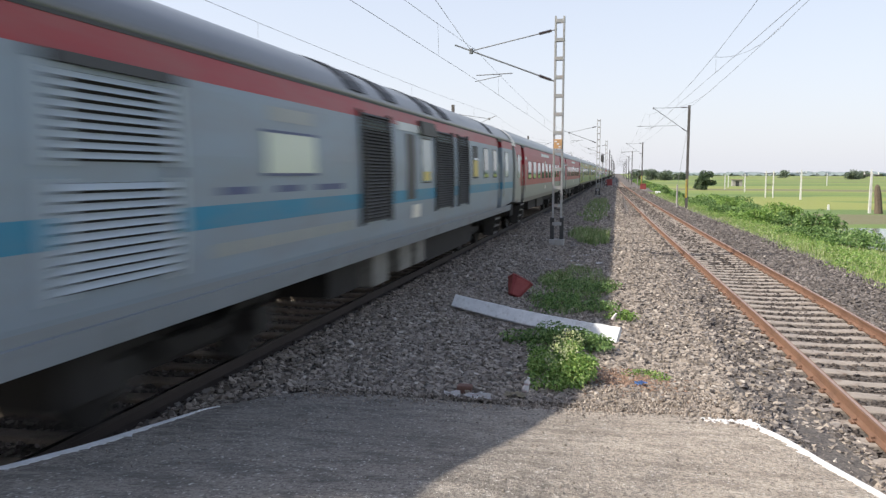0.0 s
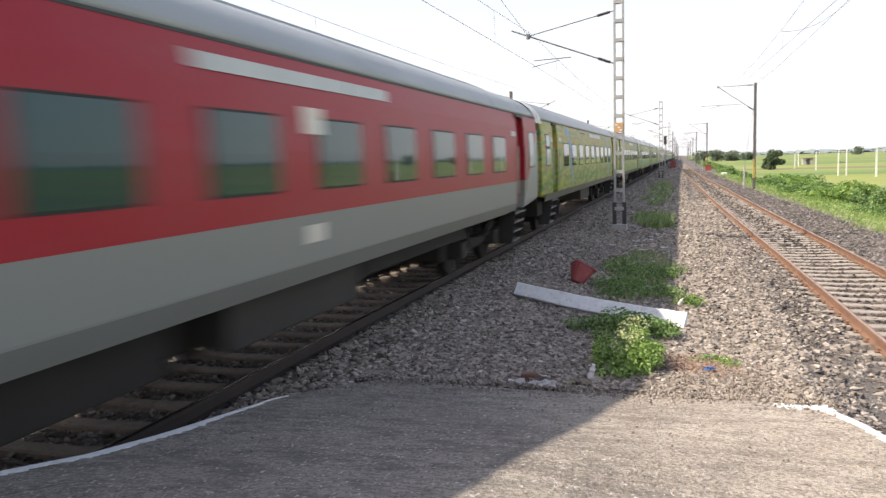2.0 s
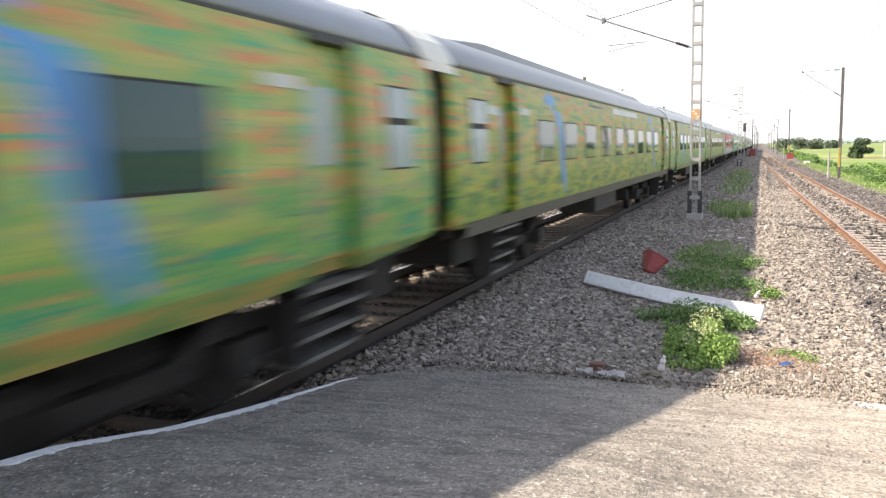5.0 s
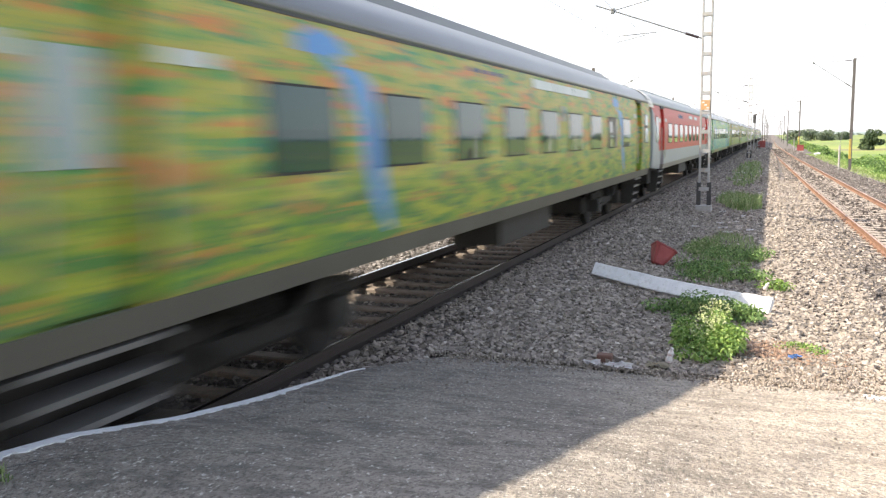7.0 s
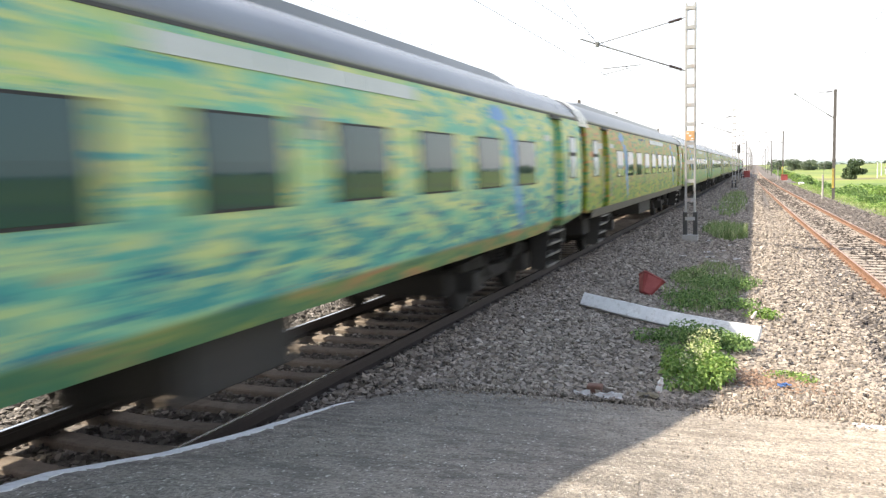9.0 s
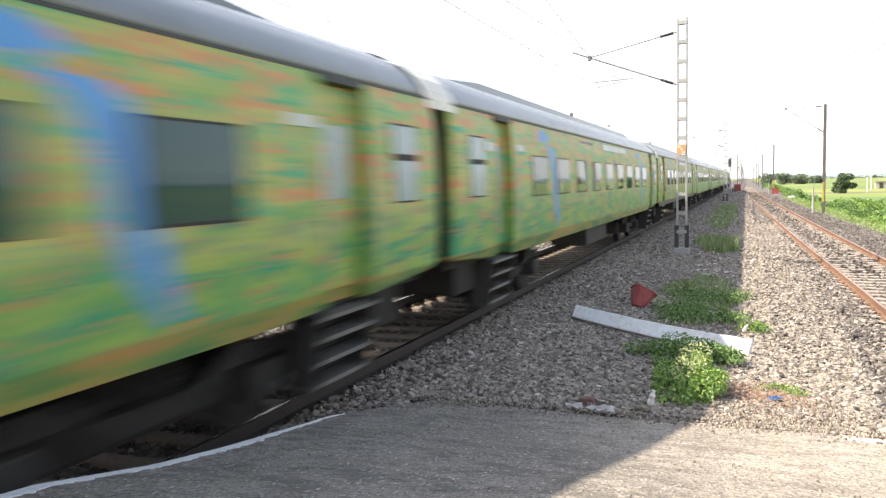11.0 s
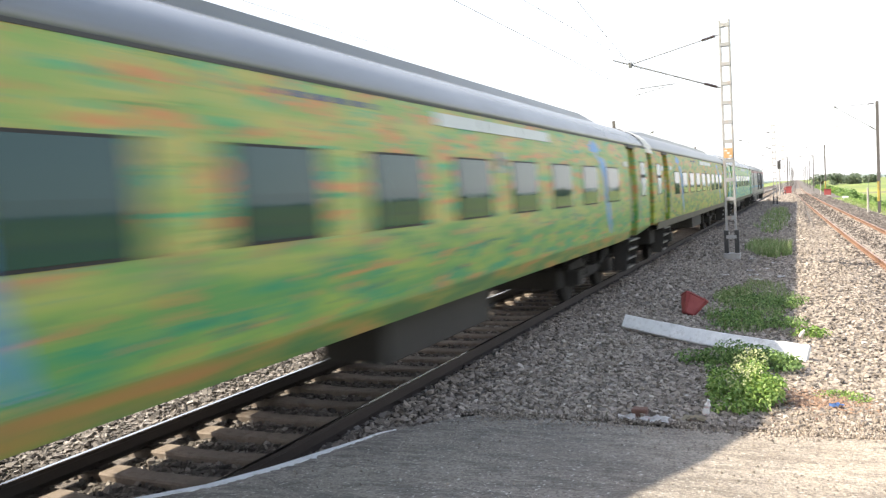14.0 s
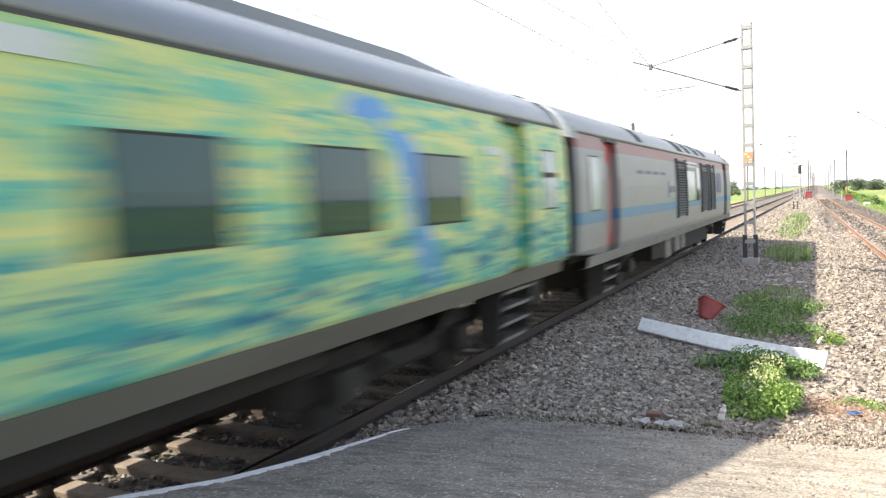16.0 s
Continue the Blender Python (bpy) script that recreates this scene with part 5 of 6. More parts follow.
SPEED, PITCH, FIRST_GAP = 27.97, 24.0, 27.1
LAG = [(0.0, -1.0), (0.15, -0.42), (0.5, -0.42), (1.0, -0.28), (1.5, -0.02), (2.0, 0.33), (2.5, 0.45), (3.0, 0.78), (3.5, 0.65), (4.0, 1.02), (4.5, 1.1), (5.5, 1.22), (6.5, 1.31), (7.0, 1.38), (7.5, 1.32), (8.0, 1.88),
       (8.5, 1.46), (9.0, 1.28), (9.5, 1.3), (11.0, 1.4), (11.5, 1.55), (12.0, 1.09), (12.5, 0.80), (13.0, 1.28), (13.5, 1.0), (14.0, 0.83), (14.5, 0.38), (15.0, 0.50), (15.5, 0.36), (16.0, 0.12)]


def coach_pose(k, t):
    """Coach k, counted from the generator car ahead, at t seconds; its pace wavers a little."""
    lag = float(np.interp(t, [r[0] for r in LAG], [r[1] for r in LAG]))
    return pose(A_X, FIRST_GAP + PITCH * (k - 1) + PITCH / 2 - SPEED * t + lag, 0)


ORANGE = passenger_coach("coach painted all over with an orange and yellow flower mural", MURAL_ORANGE, MURAL_ORANGE, "mural-painted door", ROOF, skirt=SKIRT)
ORANGE_FLAT = passenger_coach("orange and yellow flower mural coach with a smooth roof", MURAL_ORANGE, MURAL_ORANGE, "mural-painted door", ROOF, skirt=SKIRT, rise=0.02)
GREEN = passenger_coach("coach painted all over with a green leafy mural flecked with orange", MURAL_GREEN, MURAL_GREEN, "mural-painted door", ROOF_MID)
TEAL = passenger_coach("coach painted all over with a teal and pale yellow mural", MURAL_TEAL, MURAL_TEAL, "mural-painted door", ROOF_MID, boxes=SHORT_BOXES)
TEAL_GREY = passenger_coach("teal and pale yellow mural coach with a grey sole bar", MURAL_TEAL, MURAL_TEAL, "mural-painted door", ROOF_MID, skirt=SKIRT, boxes=BOXES + TROUGH)
RED = passenger_coach("dull red coach with a grey lower band and white route board", RED_COACH, RED_DOOR_DULL, "dull red door", ROOF_PALE, red=True, boxes=TANK_BOXES, rise=0.02)
RED_PLAIN = passenger_coach("bright red coach with a grey lower band and dark lettering", RED_FRESH, RED_DOOR, "red door", ROOF_PALE, red=True, rise=0.06)
COACHES = [power_car("blue-grey generator car with a red cant band and louvres", False)]
ORDER = [RED, RED, ORANGE_FLAT, ORANGE_FLAT, GREEN, ORANGE, GREEN, ORANGE, RED_PLAIN, TEAL, ORANGE, GREEN, GREEN, ORANGE, GREEN, GREEN, ORANGE, TEAL_GREY]
used = set()
for k, kind in enumerate(ORDER, 1):
    if kind in used:
        COACHES.append(copy_thing(kind, coach_pose(k, 0)))
    else:
        used.add(kind)
        COACHES.append(kind)
COACHES.append(power_car("grey generator car with a pale red cant band at the tail", True))


# ---- plants ----
def leafy(name, blobs, count, size, material, parent=None, seed=1, label="", droop=0.4):
    """Leaves scattered through lumps: (x, y, z, rx, ry, rz) each."""
    rng = np.random.default_rng(seed)
    vs, fs = [], []
    vol = np.array([b[3] * b[4] * b[5] for b in blobs]) ** 0.7
    pick = rng.choice(len(blobs), count, p=vol / vol.sum())
    for i in pick:
        cx, cy, cz, rx, ry, rz = blobs[i]
        d = rng.normal(size=3)
        d /= np.linalg.norm(d)
        rr = rng.uniform(0.35, 1.0) ** 0.5 * rng.uniform(0.85, 1.12)
        c = np.array((cx, cy, cz)) + d * rr * (rx, ry, rz)
        u = d + rng.normal(0, 0.7, 3)
        u /= np.linalg.norm(u)
        w = np.cross(u, rng.normal(size=3))
        w /= np.linalg.norm(w) + 1e-9
        u[2] -= droop
        s = size * rng.uniform(0.6, 1.3)
        n0 = len(vs)
        vs += [c, c + u * s * 0.5 + w * s * 0.32, c + u * s, c + u * s * 0.5 - w * s * 0.32]
        fs.append((n0, n0 + 1, n0 + 2, n0 + 3))
    return mesh_arrays(name, [tuple(v) for v in vs], fs, material, parent, label)


def blades(name, spots, material, seed, label, category, parent=None):
    """Grass: bent tapering blades at (x, y, z, height, width)."""
    rng = np.random.default_rng(seed)
    vs, fs = [], []
    for x, y, z, h, w in spots:
        a = rng.uniform(0, 6.283)
        lean = rng.uniform(0.1, 0.6) * h
        dx, dy = math.cos(a), math.sin(a)
        px, py = -dy * w, dx * w
        n = len(vs)
        vs += [(x - px, y - py, z - 0.02), (x + px, y + py, z - 0.02), (x + dx * lean * 0.35 + px * 0.7, y + dy * lean * 0.35 + py * 0.7, z + h * 0.6),
               (x + dx * lean * 0.35 - px * 0.7, y + dy * lean * 0.35 - py * 0.7, z + h * 0.6), (x + dx * lean, y + dy * lean, z + h)]
        fs += [(n, n + 1, n + 2, n + 3), (n + 3, n + 2, n + 4)]
    ob = mesh_arrays(name, vs, fs, material, parent)
    return tagged(ob, label, category, kind="stuff") if not parent else ob


def shrub(x, y, w, d, h, count, size, material, label, seed, z=None):
    z = land(x, y) if z is None else z
    base = empty("shrub", pose(x, y, z), label, "shrub", "shrubs along the railway")
    rng = random.Random(seed)
    lumps = []
    for i in range(22):
        a, r = rng.uniform(0, 6.28), rng.uniform(0.05, 1.0) ** 0.6
        s = rng.uniform(0.16, 0.36)
        zz = h * rng.uniform(0.18, 0.95 - 0.45 * r)
        lumps.append((math.cos(a) * r * w / 2, math.sin(a) * r * d / 2, zz, w * s * 0.6, d * s * 0.6, min(h * s * 0.75, max(zz, 0.05))))
    leafy("foliage", lumps, count, size, material, base, seed)
    bm = bmesh.new()
    for i in range(14):
        l = lumps[i]
        rod(bm, (l[0] * 0.15, l[1] * 0.15, -0.05), (l[0] * 0.8, l[1] * 0.8, l[2]), max(0.006, h * 0.014), 5, max(0.003, h * 0.006))
    part("stem", bm, BARK, base)
    return base


bush = shrub(-0.60, 8.60, 0.62, 1.7, 0.46, 5200, 0.042, LEAF_BRIGHT, "bright green leafy weed with pale flower heads at the ramp's foot", 11)
tagged(leafy("blossom", [(0.08, 0.1, 0.42, 0.17, 0.5, 0.12), (0.0, -0.25, 0.34, 0.14, 0.3, 0.1), (0.14, 0.4, 0.38, 0.12, 0.3, 0.1)], 520, 0.024, FLOWER, bush, 91, "", 0.0), kind="stuff")
shrub(-0.75, 10.55, 1.25, 1.3, 0.34, 3200, 0.048, LEAF_MID, "mid-green leafy weed beside the fallen beam", 12)
shrub(0.37, 9.15, 0.55, 0.42, 0.09, 700, 0.030, LEAF_BRIGHT, "low bright green weed in the gravel", 13)
shrub(0.10, 13.6, 0.5, 0.4, 0.26, 320, 0.06, LEAF_BRIGHT, "yellow-green weed by the beam's end", 14)
shrub(1.95, 5.75, 0.16, 0.14, 0.09, 90, 0.035, LEAF_BRIGHT, "tiny weed between the ballast stones", 15)
shrub(-0.92, 14.3, 1.7, 1.6, 0.26, 2600, 0.05, LEAF_MID, "dense green weed patch on the ballast", 16)


def patch(x0, x1, y0, y1, n, h, w, seed):
    rng = np.random.default_rng(seed)
    out = []
    for _ in range(n):
        x, y = rng.uniform(x0, x1), rng.uniform(y0, y1)
        ex, ey = (2 * (x - x0) / (x1 - x0) - 1), (2 * (y - y0) / (y1 - y0) - 1)
        if ex * ex + ey * ey + 0.9 * noise.noise((x * 1.7, y * 0.8, seed + 4)) > 0.9:
            continue
        if rng.random() < 0.25 + 0.75 * max(0.0, min(1.0, 0.5 + 1.6 * noise.noise((x * 0.9, y * 0.5, seed)))):
            out.append((x, y, land(x, y), h * rng.uniform(0.4, 1.2), w * rng.uniform(0.6, 1.3)))
    return out


shrub(-0.62, 16.6, 1.4, 2.6, 0.24, 2600, 0.05, LEAF_MID, "feathery green weeds spreading over the ballast", 17)
shrub(-1.25, 17.2, 0.7, 1.6, 0.34, 1500, 0.05, GRASS_DULL, "tall yellowing weed on the ballast", 18)
blades("weed_grass", patch(-1.75, -0.05, 13.2, 20.5, 6500, 0.16, 0.007, 3), GRASS_DULL, 4, "patch of dull green weeds and grass on the ballast", "grass")
blades("weed_grass", patch(-1.75, -0.25, 26.6, 33.0, 5200, 0.33, 0.010, 5), GRASS_DULL, 6, "tall green grass behind the mast's foot", "grass")
blades("weed_grass", patch(-2.2, -0.5, 38.0, 75.0, 3200, 0.26, 0.022, 7), GRASS_DULL, 8, "thin grass between the tracks", "grass")


def verge():
    rng = np.random.default_rng(21)
    out = []
    for _ in range(46000):
        y = 14 + 110 * rng.random() ** 1.6
        x = b_x(y) + rng.uniform(2.9, 13.0)
        edge = b_x(y) + 3.3 + 0.5 * noise.noise((y * 0.3, 0, 2))
        if x < edge and rng.random() < 0.9:
            continue
        s = 1 + y / 60
        out.append((x, y, land(x, y), rng.uniform(0.07, 0.28) * (0.5 if x < edge + 0.8 else 1.0), 0.009 * s))
    return out


blades("verge_grass", verge(), GRASS_MAT, 22, "fresh yellow-green grass on the embankment", "grass")
rv = random.Random(31)
lumps = []
for _ in range(260):
    yy = 13 + 105 * rv.random() ** 1.5
    xx = b_x(yy) + rv.uniform(3.6, 7.4)
    w = rv.uniform(0.2, 0.7) * (1 + yy / 90)
    lumps.append((xx, yy, land(xx, yy) + 0.10, w, w * 1.3, rv.uniform(0.10, 0.30)))
tagged(leafy("verge_weeds", lumps, 30000, 0.085, LEAF_BRIGHT, None, 33, "", 0.1), "low leafy weeds among the embankment grass", "weeds", kind="stuff")
# the belt of shrubs beyond the verge
rs = random.Random(5)
y = 43.0
i = 0
while y < 330:
    bx = b_x(y)
    near = y < 110
    for k in range(2 if near else 1):
        if near and rs.random() < 0.22:
            continue
        x = bx + (6.9 if k == 0 else 9.6) + rs.uniform(-0.9, 1.6) + (1.2 if y < 52 else 0)
        if y < 46 and k == 1:
            continue
        h = (rs.uniform(0.55, 1.55) if near else rs.uniform(1.0, 2.2)) * (0.75 if k == 0 else 1.0)
        shrub(x, y + rs.uniform(-1.5, 1.5), rs.uniform(1.8, 4.4), rs.uniform(2.4, 5.0), h, 2600 if near else 900, 0.10 + y * 0.0012, LEAF_MID if rs.random() < 0.7 else LEAF_BRIGHT, "green wild shrub on the embankment", 100 + i)
        i += 1
    y += rs.uniform(2.8, 4.4) if near else rs.uniform(8, 13)


def tree(x, y, h, w, seed, label, leaves=2600, size=0.35, material=None):
    z = land(x, y)
    base = empty("tree", pose(x, y, z), label, "tree", "trees in the fields")
    rng = random.Random(seed)
    bm = bmesh.new()
    rod(bm, (0, 0, -0.2), (0.05 * w, 0, h * 0.5), h * 0.045, 8, h * 0.025)
    lumps = []
    for i in range(11):
        a, r = rng.uniform(0, 6.28), rng.uniform(0.15, 0.85)
        c = (math.cos(a) * r * w * 0.42, math.sin(a) * r * w * 0.42, h * rng.uniform(0.14, 0.82))
        rod(bm, (0.03 * w, 0, h * rng.uniform(0.22, 0.45)), c, h * 0.016, 5, h * 0.006)
        lumps.append((*c, w * rng.uniform(0.14, 0.24), w * rng.uniform(0.14, 0.24), h * rng.uniform(0.10, 0.2)))
    part("trunk", bm, BARK, base)
    leafy("crown", lumps, leaves, size, material or LEAF_DARK, base, seed)
    return base


tree(19.6, 190.0, 4.7, 4.3, 31, "round dark green tree standing alone in the fields", 3200, 0.42)
for i, (x, y, h, w) in enumerate(((11, 430, 6.0, 11), (18, 445, 6.8, 12), (25, 440, 6.0, 11), (34, 470, 4.6, 9))):
    tree(x, y, h, w, 40 + i, "green tree of a distant grove, leaves paled for haze", 1800, 0.8, LEAF_HAZY)
for i, (x, y, h, w) in enumerate(((150, 560, 7, 9), (205, 600, 9, 11), (178, 640, 6, 9), (135, 700, 7, 9), (-40, 420, 8, 10), (-62, 470, 9, 12), (-85, 500, 8, 10))):
    tree(x, y, h, w, 60 + i, "distant tree at the edge of the fields", 700, 1.2, LEAF_HAZY)


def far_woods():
    """The wooded horizon, one band of clumps, with distance haze put into the leaf colour."""
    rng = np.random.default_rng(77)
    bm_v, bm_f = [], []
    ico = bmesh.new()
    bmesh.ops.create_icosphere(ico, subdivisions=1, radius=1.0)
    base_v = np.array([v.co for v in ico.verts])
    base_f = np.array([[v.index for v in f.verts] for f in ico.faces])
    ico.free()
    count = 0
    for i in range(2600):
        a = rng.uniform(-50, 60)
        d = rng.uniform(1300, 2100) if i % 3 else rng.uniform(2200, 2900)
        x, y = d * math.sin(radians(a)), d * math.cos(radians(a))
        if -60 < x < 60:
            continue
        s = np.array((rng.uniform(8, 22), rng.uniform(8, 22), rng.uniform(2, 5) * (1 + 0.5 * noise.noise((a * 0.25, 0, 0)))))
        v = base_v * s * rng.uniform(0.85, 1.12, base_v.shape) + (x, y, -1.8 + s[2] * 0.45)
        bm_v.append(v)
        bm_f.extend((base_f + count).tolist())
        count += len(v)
    tagged(mesh_arrays("far_woods", np.concatenate(bm_v).tolist(), bm_f, WOOD_HAZE_TINT), "wooded skyline beyond the fields, haze put into its colour", "woods", kind="stuff")


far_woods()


# ---- things beside the line ----
def fallen_beam():
    """A whitewashed concrete plank lying across the ballast, tipped on its lower edge."""
    a, b = Vector((-2.66, 12.58, land(-2.66, 12.58) + 0.035)), Vector((0.03, 11.52, land(0.03, 11.52) + 0.0))
    d = (b - a).normalized()
    n = Vector((-d.y, d.x, 0)).normalized()
    base = empty("concrete_plank", pose(0, 0, 0), "whitewashed concrete plank lying tipped across the ballast", "plank")
    secs = []
    for i in range(41):
        f = i / 40
        c = a.lerp(b, f) - Vector((0, 0, 0.035 * math.sin(f * 3.14)))
        chip = 0.010 * noise.noise((f * 14, 3, 0)) + 0.008 * noise.noise((f * 50, 3, 0))
        up = (n * 0.60 + Vector((0, 0, 0.80))) * (0.225 + 0.03 * f + chip)
        back = (n * 0.80 - Vector((0, 0, 0.60))) * 0.075
        c = c + n * (0.006 * noise.noise((f * 20, 9, 0))) + Vector((0, 0, 0.03))
        secs.append([tuple(q) for q in (c, c + up * 0.06 - back * 0.12, c + up * 0.94 - back * 0.12, c + up, c + up + back, c + back)])
    part("plank_body", loft(secs), WHITEWASH, base)
    bm = bmesh.new()
    for k in range(3):
        p = a + (n * 0.60 + Vector((0, 0, 0.80))) * (0.06 + 0.06 * k) + n * 0.03
        rod(bm, p, p - d * 0.07, 0.006, 5)
    part("bar_end", bm, MAST_RUST, base, "rusty reinforcement ends")


fallen_beam()


def red_bucket():
    """A square plastic tub, broken and tipped on its corner."""
    base = empty("red_tub", pose(-1.90, 14.75, land(-1.9, 14.75) + 0.02, -24, 30, 20), "faded red broken plastic tub tipped over in the weeds", "tub")
    secs = []
    for z, w, dd in ((0.0, 0.085, 0.075), (0.02, 0.10, 0.09), (0.20, 0.165, 0.14), (0.33, 0.21, 0.175), (0.335, 0.225, 0.19), (0.36, 0.225, 0.19), (0.36, 0.20, 0.165), (0.10, 0.11, 0.09)):
        secs.append([(sx * w * (1 + 0.04 * noise.noise((sx * 3, z * 9, sy))), sy * dd, z + 0.02 * noise.noise((sx * 2, sy * 2, z * 4))) for sx, sy in ((-1, -0.7), (-0.7, -1), (0.7, -1), (1, -0.7), (1, 0.7), (0.7, 1), (-0.7, 1), (-1, 0.7))])
    part("tub_body", loft(secs), RED_PAINT, base)


red_bucket()


def bottle(x, y, tilt, material, label):
    base = empty("plastic_bottle", pose(x, y, land(x, y) + 0.05, tilt, 12, 20), label, "bottle")
    secs = [[(math.cos(a * 0.628) * r, math.sin(a * 0.628) * r, z) for a in range(10)] for z, r in ((0, 0.030), (0.02, 0.036), (0.07, 0.026), (0.10, 0.031), (0.125, 0.016), (0.14, 0.012))]
    part("bottle_body", loft(secs), material, base)
    part("cap", rodded((0, 0, 0.136), (0, 0, 0.152), 0.015, 10), material, base)


bottle(-0.87, 7.72, 10, PAPER, "crushed white plastic bottle standing in the gravel")
bottle(-0.03, 13.4, 35, PAPER, "white plastic bottle among the weeds")


def scrap(x, y, w, d, seed, material, label, lift=0.035):
    """Crumpled litter."""
    rng = random.Random(seed)
    bm = bmesh.new()
    rows = [[bm.verts.new((x + w * (i / 4 - 0.5) + rng.uniform(-0.02, 0.02), y + d * (j / 3 - 0.5) + rng.uniform(-0.02, 0.02), land(x, y) + lift + rng.uniform(0, 0.05))) for i in range(5)] for j in range(4)]
    for r0, r1 in zip(rows, rows[1:]):
        for i in range(4):
            bm.faces.new((r0[i], r0[i + 1], r1[i + 1], r1[i]))
    r = bmesh.ops.solidify(bm, geom=bm.faces[:], thickness=0.006)
    tagged(part("litter", bm, material), label, "litter", "litter on the gravel")


scrap(-1.28, 7.38, 0.26, 0.16, 1, PAPER, "crumpled red and white wrapper on the gravel")
scrap(-1.55, 7.38, 0.16, 0.08, 2, PAPER, "torn white paper on the gravel")
scrap(0.29, 8.53, 0.11, 0.035, 3, BLUE_LITTER, "flattened blue plastic scrap")
scrap(-0.95, 7.55, 0.20, 0.14, 4, STRAW, "brown cardboard scrap")
scrap(-1.9, 13.0, 0.12, 0.10, 5, PAPER, "white scrap beside the beam")
tuft = patch(-3.34, -3.05, 2.1, 2.4, 260, 0.045, 0.004, 2)
blades("joint_grass", [(x, y, deck_z(x, y), h, w) for x, y, _, h, w in tuft], GRASS_DULL, 41, "small grass tuft growing in the platform joint", "grass")
rl = random.Random(9)
# bare soil washed out round the weeds
vs, fs, rg = [], [], np.random.default_rng(51)
for _ in range(1500):
    x, y, r = rg.normal(0.12, 0.28), rg.normal(8.85, 0.28), rg.uniform(0.008, 0.022)
    n0, z0 = len(vs), land(x, y) + rg.uniform(0.0, 0.045)
    vs += [(x + r * 1.3 * rg.uniform(0.6, 1.2) * math.cos(a), y + r * math.sin(a), z0) for a in (0, 1.57, 3.14, 4.71)] + [(x, y, z0 + r * 0.7)]
    fs += [(n0 + k, n0 + (k + 1) % 4, n0 + 4) for k in range(4)]
tagged(mesh_arrays("soil", vs, fs, SOIL), "loose reddish soil between the stones", "soil", kind="stuff")
for i in range(26):
    yy = rl.uniform(20, 75)
    scrap(rl.uniform(-1.9, 0.0), yy, rl.uniform(0.10, 0.24), rl.uniform(0.1, 0.2), 20 + i, PAPER, "pale litter scattered on the ballast", 0.06)
tagged(part("brick_bat", boxed(-1.55, -1.40, 7.58, 7.70, land(-1.5, 7.6), land(-1.5, 7.6) + 0.085, bevel=0.015), BRICK), "broken red brick in the gravel", "brick")
for i in range(26):
    xx, yy = rl.uniform(-0.35, 0.75), rl.uniform(7.7, 9.0)
    zz, q = land(xx, yy), rl.uniform(0.012, 0.03)
    tagged(part("brick_chip", boxed(xx - q, xx + q, yy - q * 0.7, yy + q * 0.7, zz - 0.01, zz + q * 0.9, bevel=0.008), BRICK), "chip of red brick in the gravel", "brick", "brick chips")


def field_pole(x, y, h, label, arm=False):
    base = empty("field_pole", pose(x, y, land(x, y)), label, "pole", "poles in the fields")
    part("pole", loft([[(sx * w, sy * w, z) for sx, sy in ((-1, -1), (1, -1), (1, 1), (-1, 1))] for z, w in ((-0.3, 0.12), (h, 0.085))]), POLE_WHITE, base)
    if arm:
        part("cross_arm", boxed(-0.7, 0.7, -0.04, 0.04, h - 0.35, h - 0.25), MAST_RUST, base)
        for s in (-0.62, 0, 0.62):
            part("pin_insulator", rodded((s, 0, h - 0.25), (s, 0, h - 0.02 + (0.3 if s == 0 else 0)), 0.05, 8), POLE_WHITE, base)


for x, y, h, arm in ((23.9, 83.0, 4.0, True), (26.3, 124.0, 4.2, True), (25.5, 171.0, 3.6, True), (25.4, 201.0, 3.5, False), (29.7, 228.0, 3.2, False), (64.4, 268.0, 3.9, True), (21.9, 90.0, 0.55, False)):
    field_pole(x, y, h, "pale concrete pole standing in the rice fields", arm)


def pole_pair():
    base = empty("transformer_stand", pose(23.2, 131.0, land(23, 131)), "pair of thin concrete poles with a crossbar", "pole")
    for s in (-0.55, 0.55):
        part("pole", rodded((s, 0, -0.2), (s, 0, 4.2), 0.10, 8), POLE_WHITE, base)
    part("cross_arm", boxed(-0.9, 0.9, -0.05, 0.05, 3.7, 3.85), MAST_RUST, base)
    part("cross_arm", boxed(-0.7, 0.7, -0.05, 0.05, 2.0, 2.1), MAST_RUST, base)


pole_pair()


def field_hut():
    base = empty("field_hut", pose(35.0, 250.0, land(35, 250)), "small pale pump hut in the fields", "hut")
    part("wall", boxed(-1.4, 1.4, -1.2, 1.2, -0.1, 1.9), CONCRETE, base)
    part("roof", boxed(-1.7, 1.7, -1.5, 1.5, 1.9, 2.1, bevel=0.03), STRAW, base)
    part("door", boxed(-0.5, 0.5, -1.23, -1.2, 0, 1.6), ROOF_DARK, base)


field_hut()


def straw_stump():
    base = empty("straw_stack", pose(23.45, 82.0, land(23.5, 82)), "leaning dark straw stack against the pole", "straw stack")
    secs = [[(math.cos(a * 0.6283) * r + ox + 0.06 * math.sin(a * 3.1 + z), math.sin(a * 0.6283) * r, z) for a in range(10)] for z, r, ox in ((-0.1, 0.40, 0.95), (0.8, 0.30, 0.90), (1.9, 0.26, 0.80), (2.6, 0.20, 0.74), (2.8, 0.06, 0.72))]
    part("straw_body", loft(secs), BARK, base)


straw_stump()


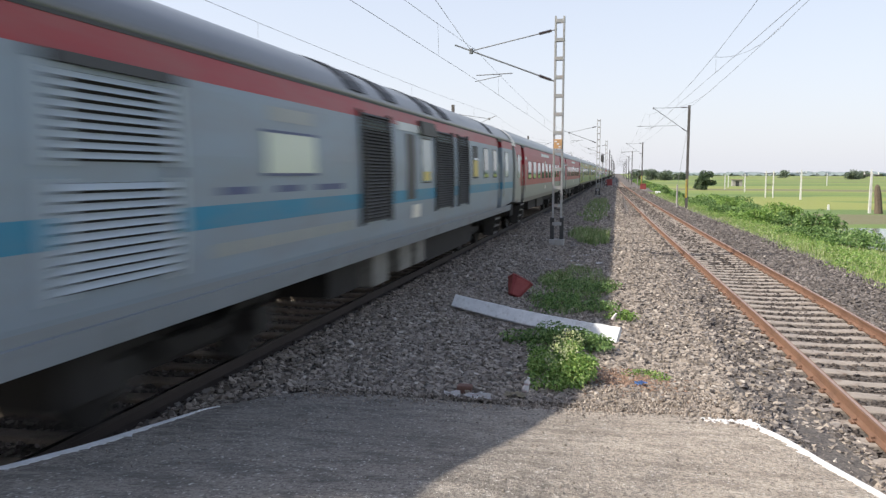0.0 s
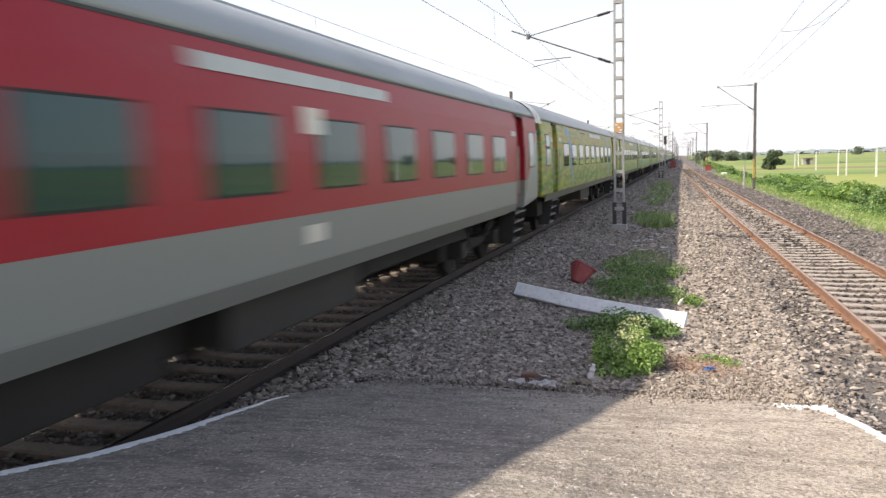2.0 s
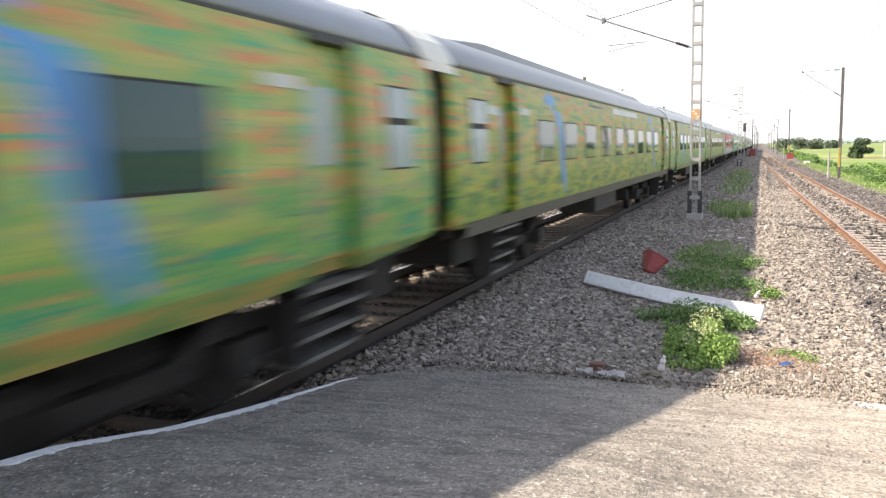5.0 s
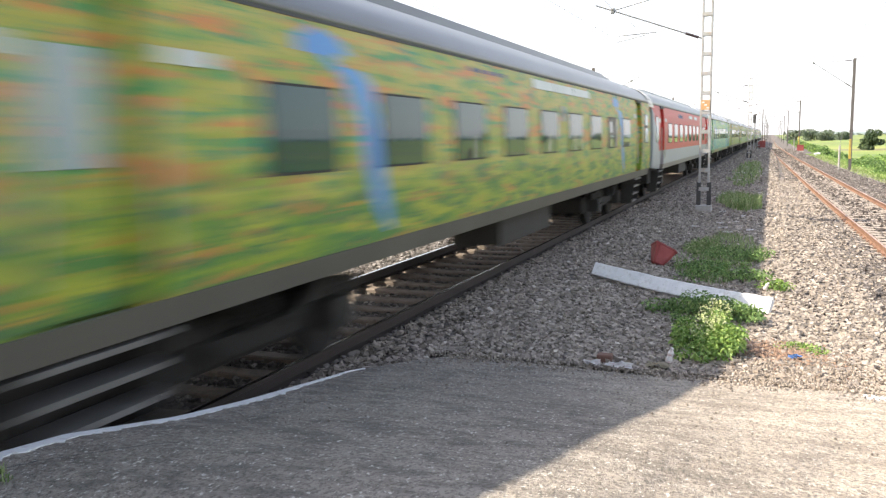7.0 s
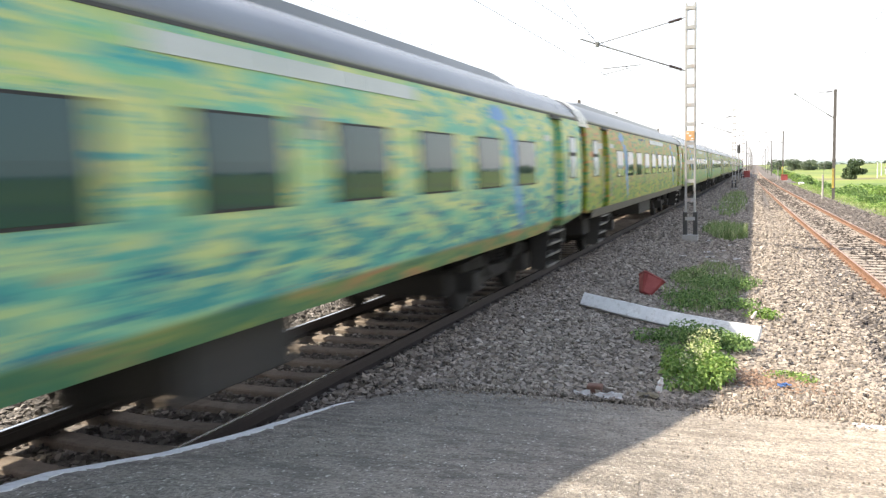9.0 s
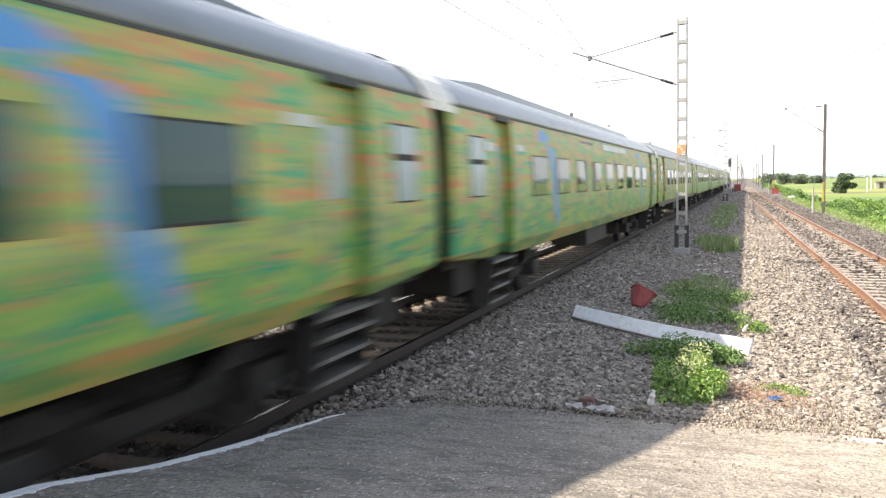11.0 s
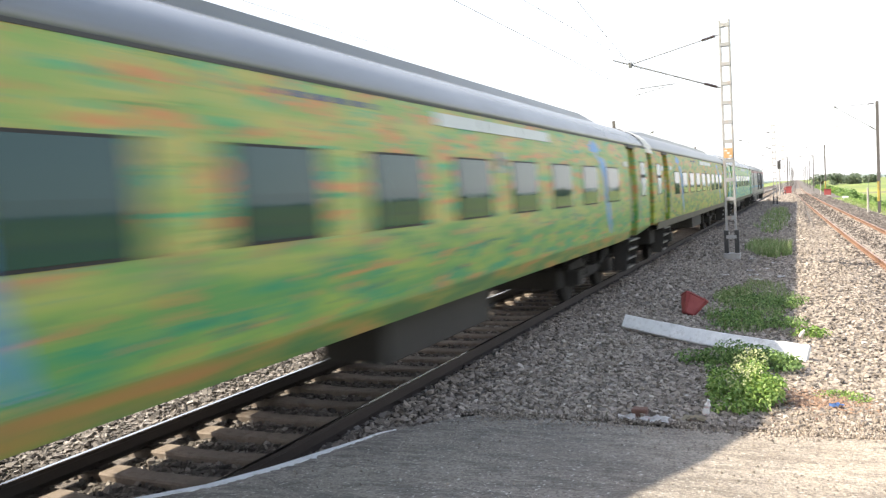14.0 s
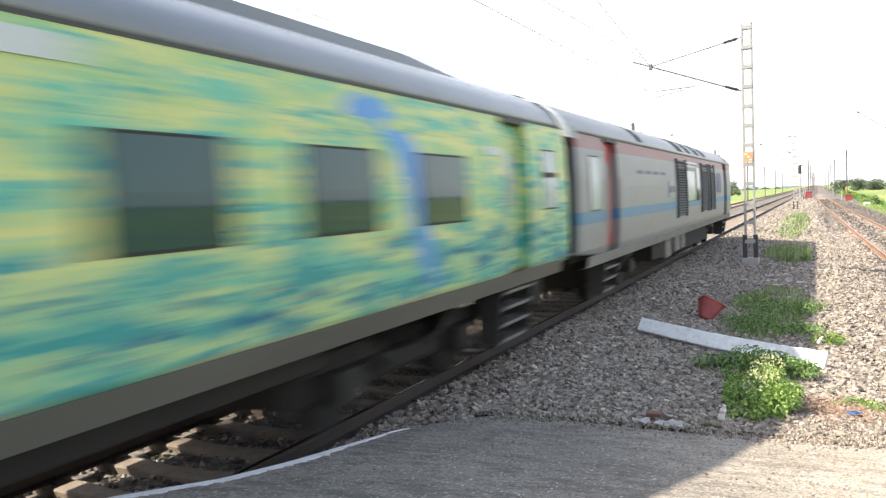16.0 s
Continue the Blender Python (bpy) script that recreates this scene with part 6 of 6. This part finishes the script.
def red_cabinet(x, y, s, label):
    base = empty("relay_cabinet", pose(x, y, land(x, y)), label, "cabinet", "red cabinets beside the line")
    part("cabinet_body", boxed(-s, s, -s * 0.6, s * 0.6, 0.1, s * 2.0, bevel=0.02), RED_PAINT, base)
    part("plinth", boxed(-s * 1.05, s * 1.05, -s * 0.65, s * 0.65, -0.2, 0.1), CONCRETE, base)
    part("lid", boxed(-s * 1.1, s * 1.1, -s * 0.7, s * 0.7, s * 2.0, s * 2.0 + 0.08), RED_PAINT, base)


red_cabinet(-1.65, 150.0, 0.6, "red trackside cabinet between the lines")
red_cabinet(4.35, 142.5, 0.5, "red trackside cabinet below the mast")
red_cabinet(C_X - 3.0, 112.0, 0.85, "red trackside cabinet beyond the far line")
tagged(part("white_stone", boxed(5.3, 6.1, 117.0, 117.7, land(6, 117), land(6, 117) + 0.5, bevel=0.12), WHITEWASH), "whitewashed marker stone in the verge grass", "stone")


def signal_post():
    base = empty("signal_post", pose(-2.45, 125.0, -0.36), "tall colour-light signal post between the tracks", "signal")
    part("post", rodded((0, 0, -0.2), (0, 0, 5.2), 0.08, 10), MAST_SILVER, base)
    part("signal_head", boxed(-0.22, 0.22, -0.14, 0.14, 4.1, 5.3, bevel=0.04), MAST_BLACK, base, "black signal head")
    part("hood", rodded((0, -0.14, 4.95), (0, -0.34, 4.95), 0.11, 12), MAST_BLACK, base)
    part("ladder", boxed(0.12, 0.16, -0.02, 0.02, 0.2, 4.1), MAST_RUST, base)


signal_post()

# pond at the embankment's foot
bm = bmesh.new()
rim = [bm.verts.new((17.4 + 6.4 * math.cos(a) * (1 + 0.16 * math.sin(3 * a)), 47 + 12.5 * math.sin(a) * (1 + 0.1 * math.cos(2 * a)), -1.66)) for a in [k * 0.2618 for k in range(24)]]
bm.faces.new(rim)
tagged(part("pond", bm, WATER), "shallow weedy pond at the foot of the embankment", "pond", kind="structure")

build_stones()


def motions():
    for k, coach in enumerate(COACHES):
        walk(coach, [(t, coach_pose(k, t)) for t, _ in LAG])


motions()
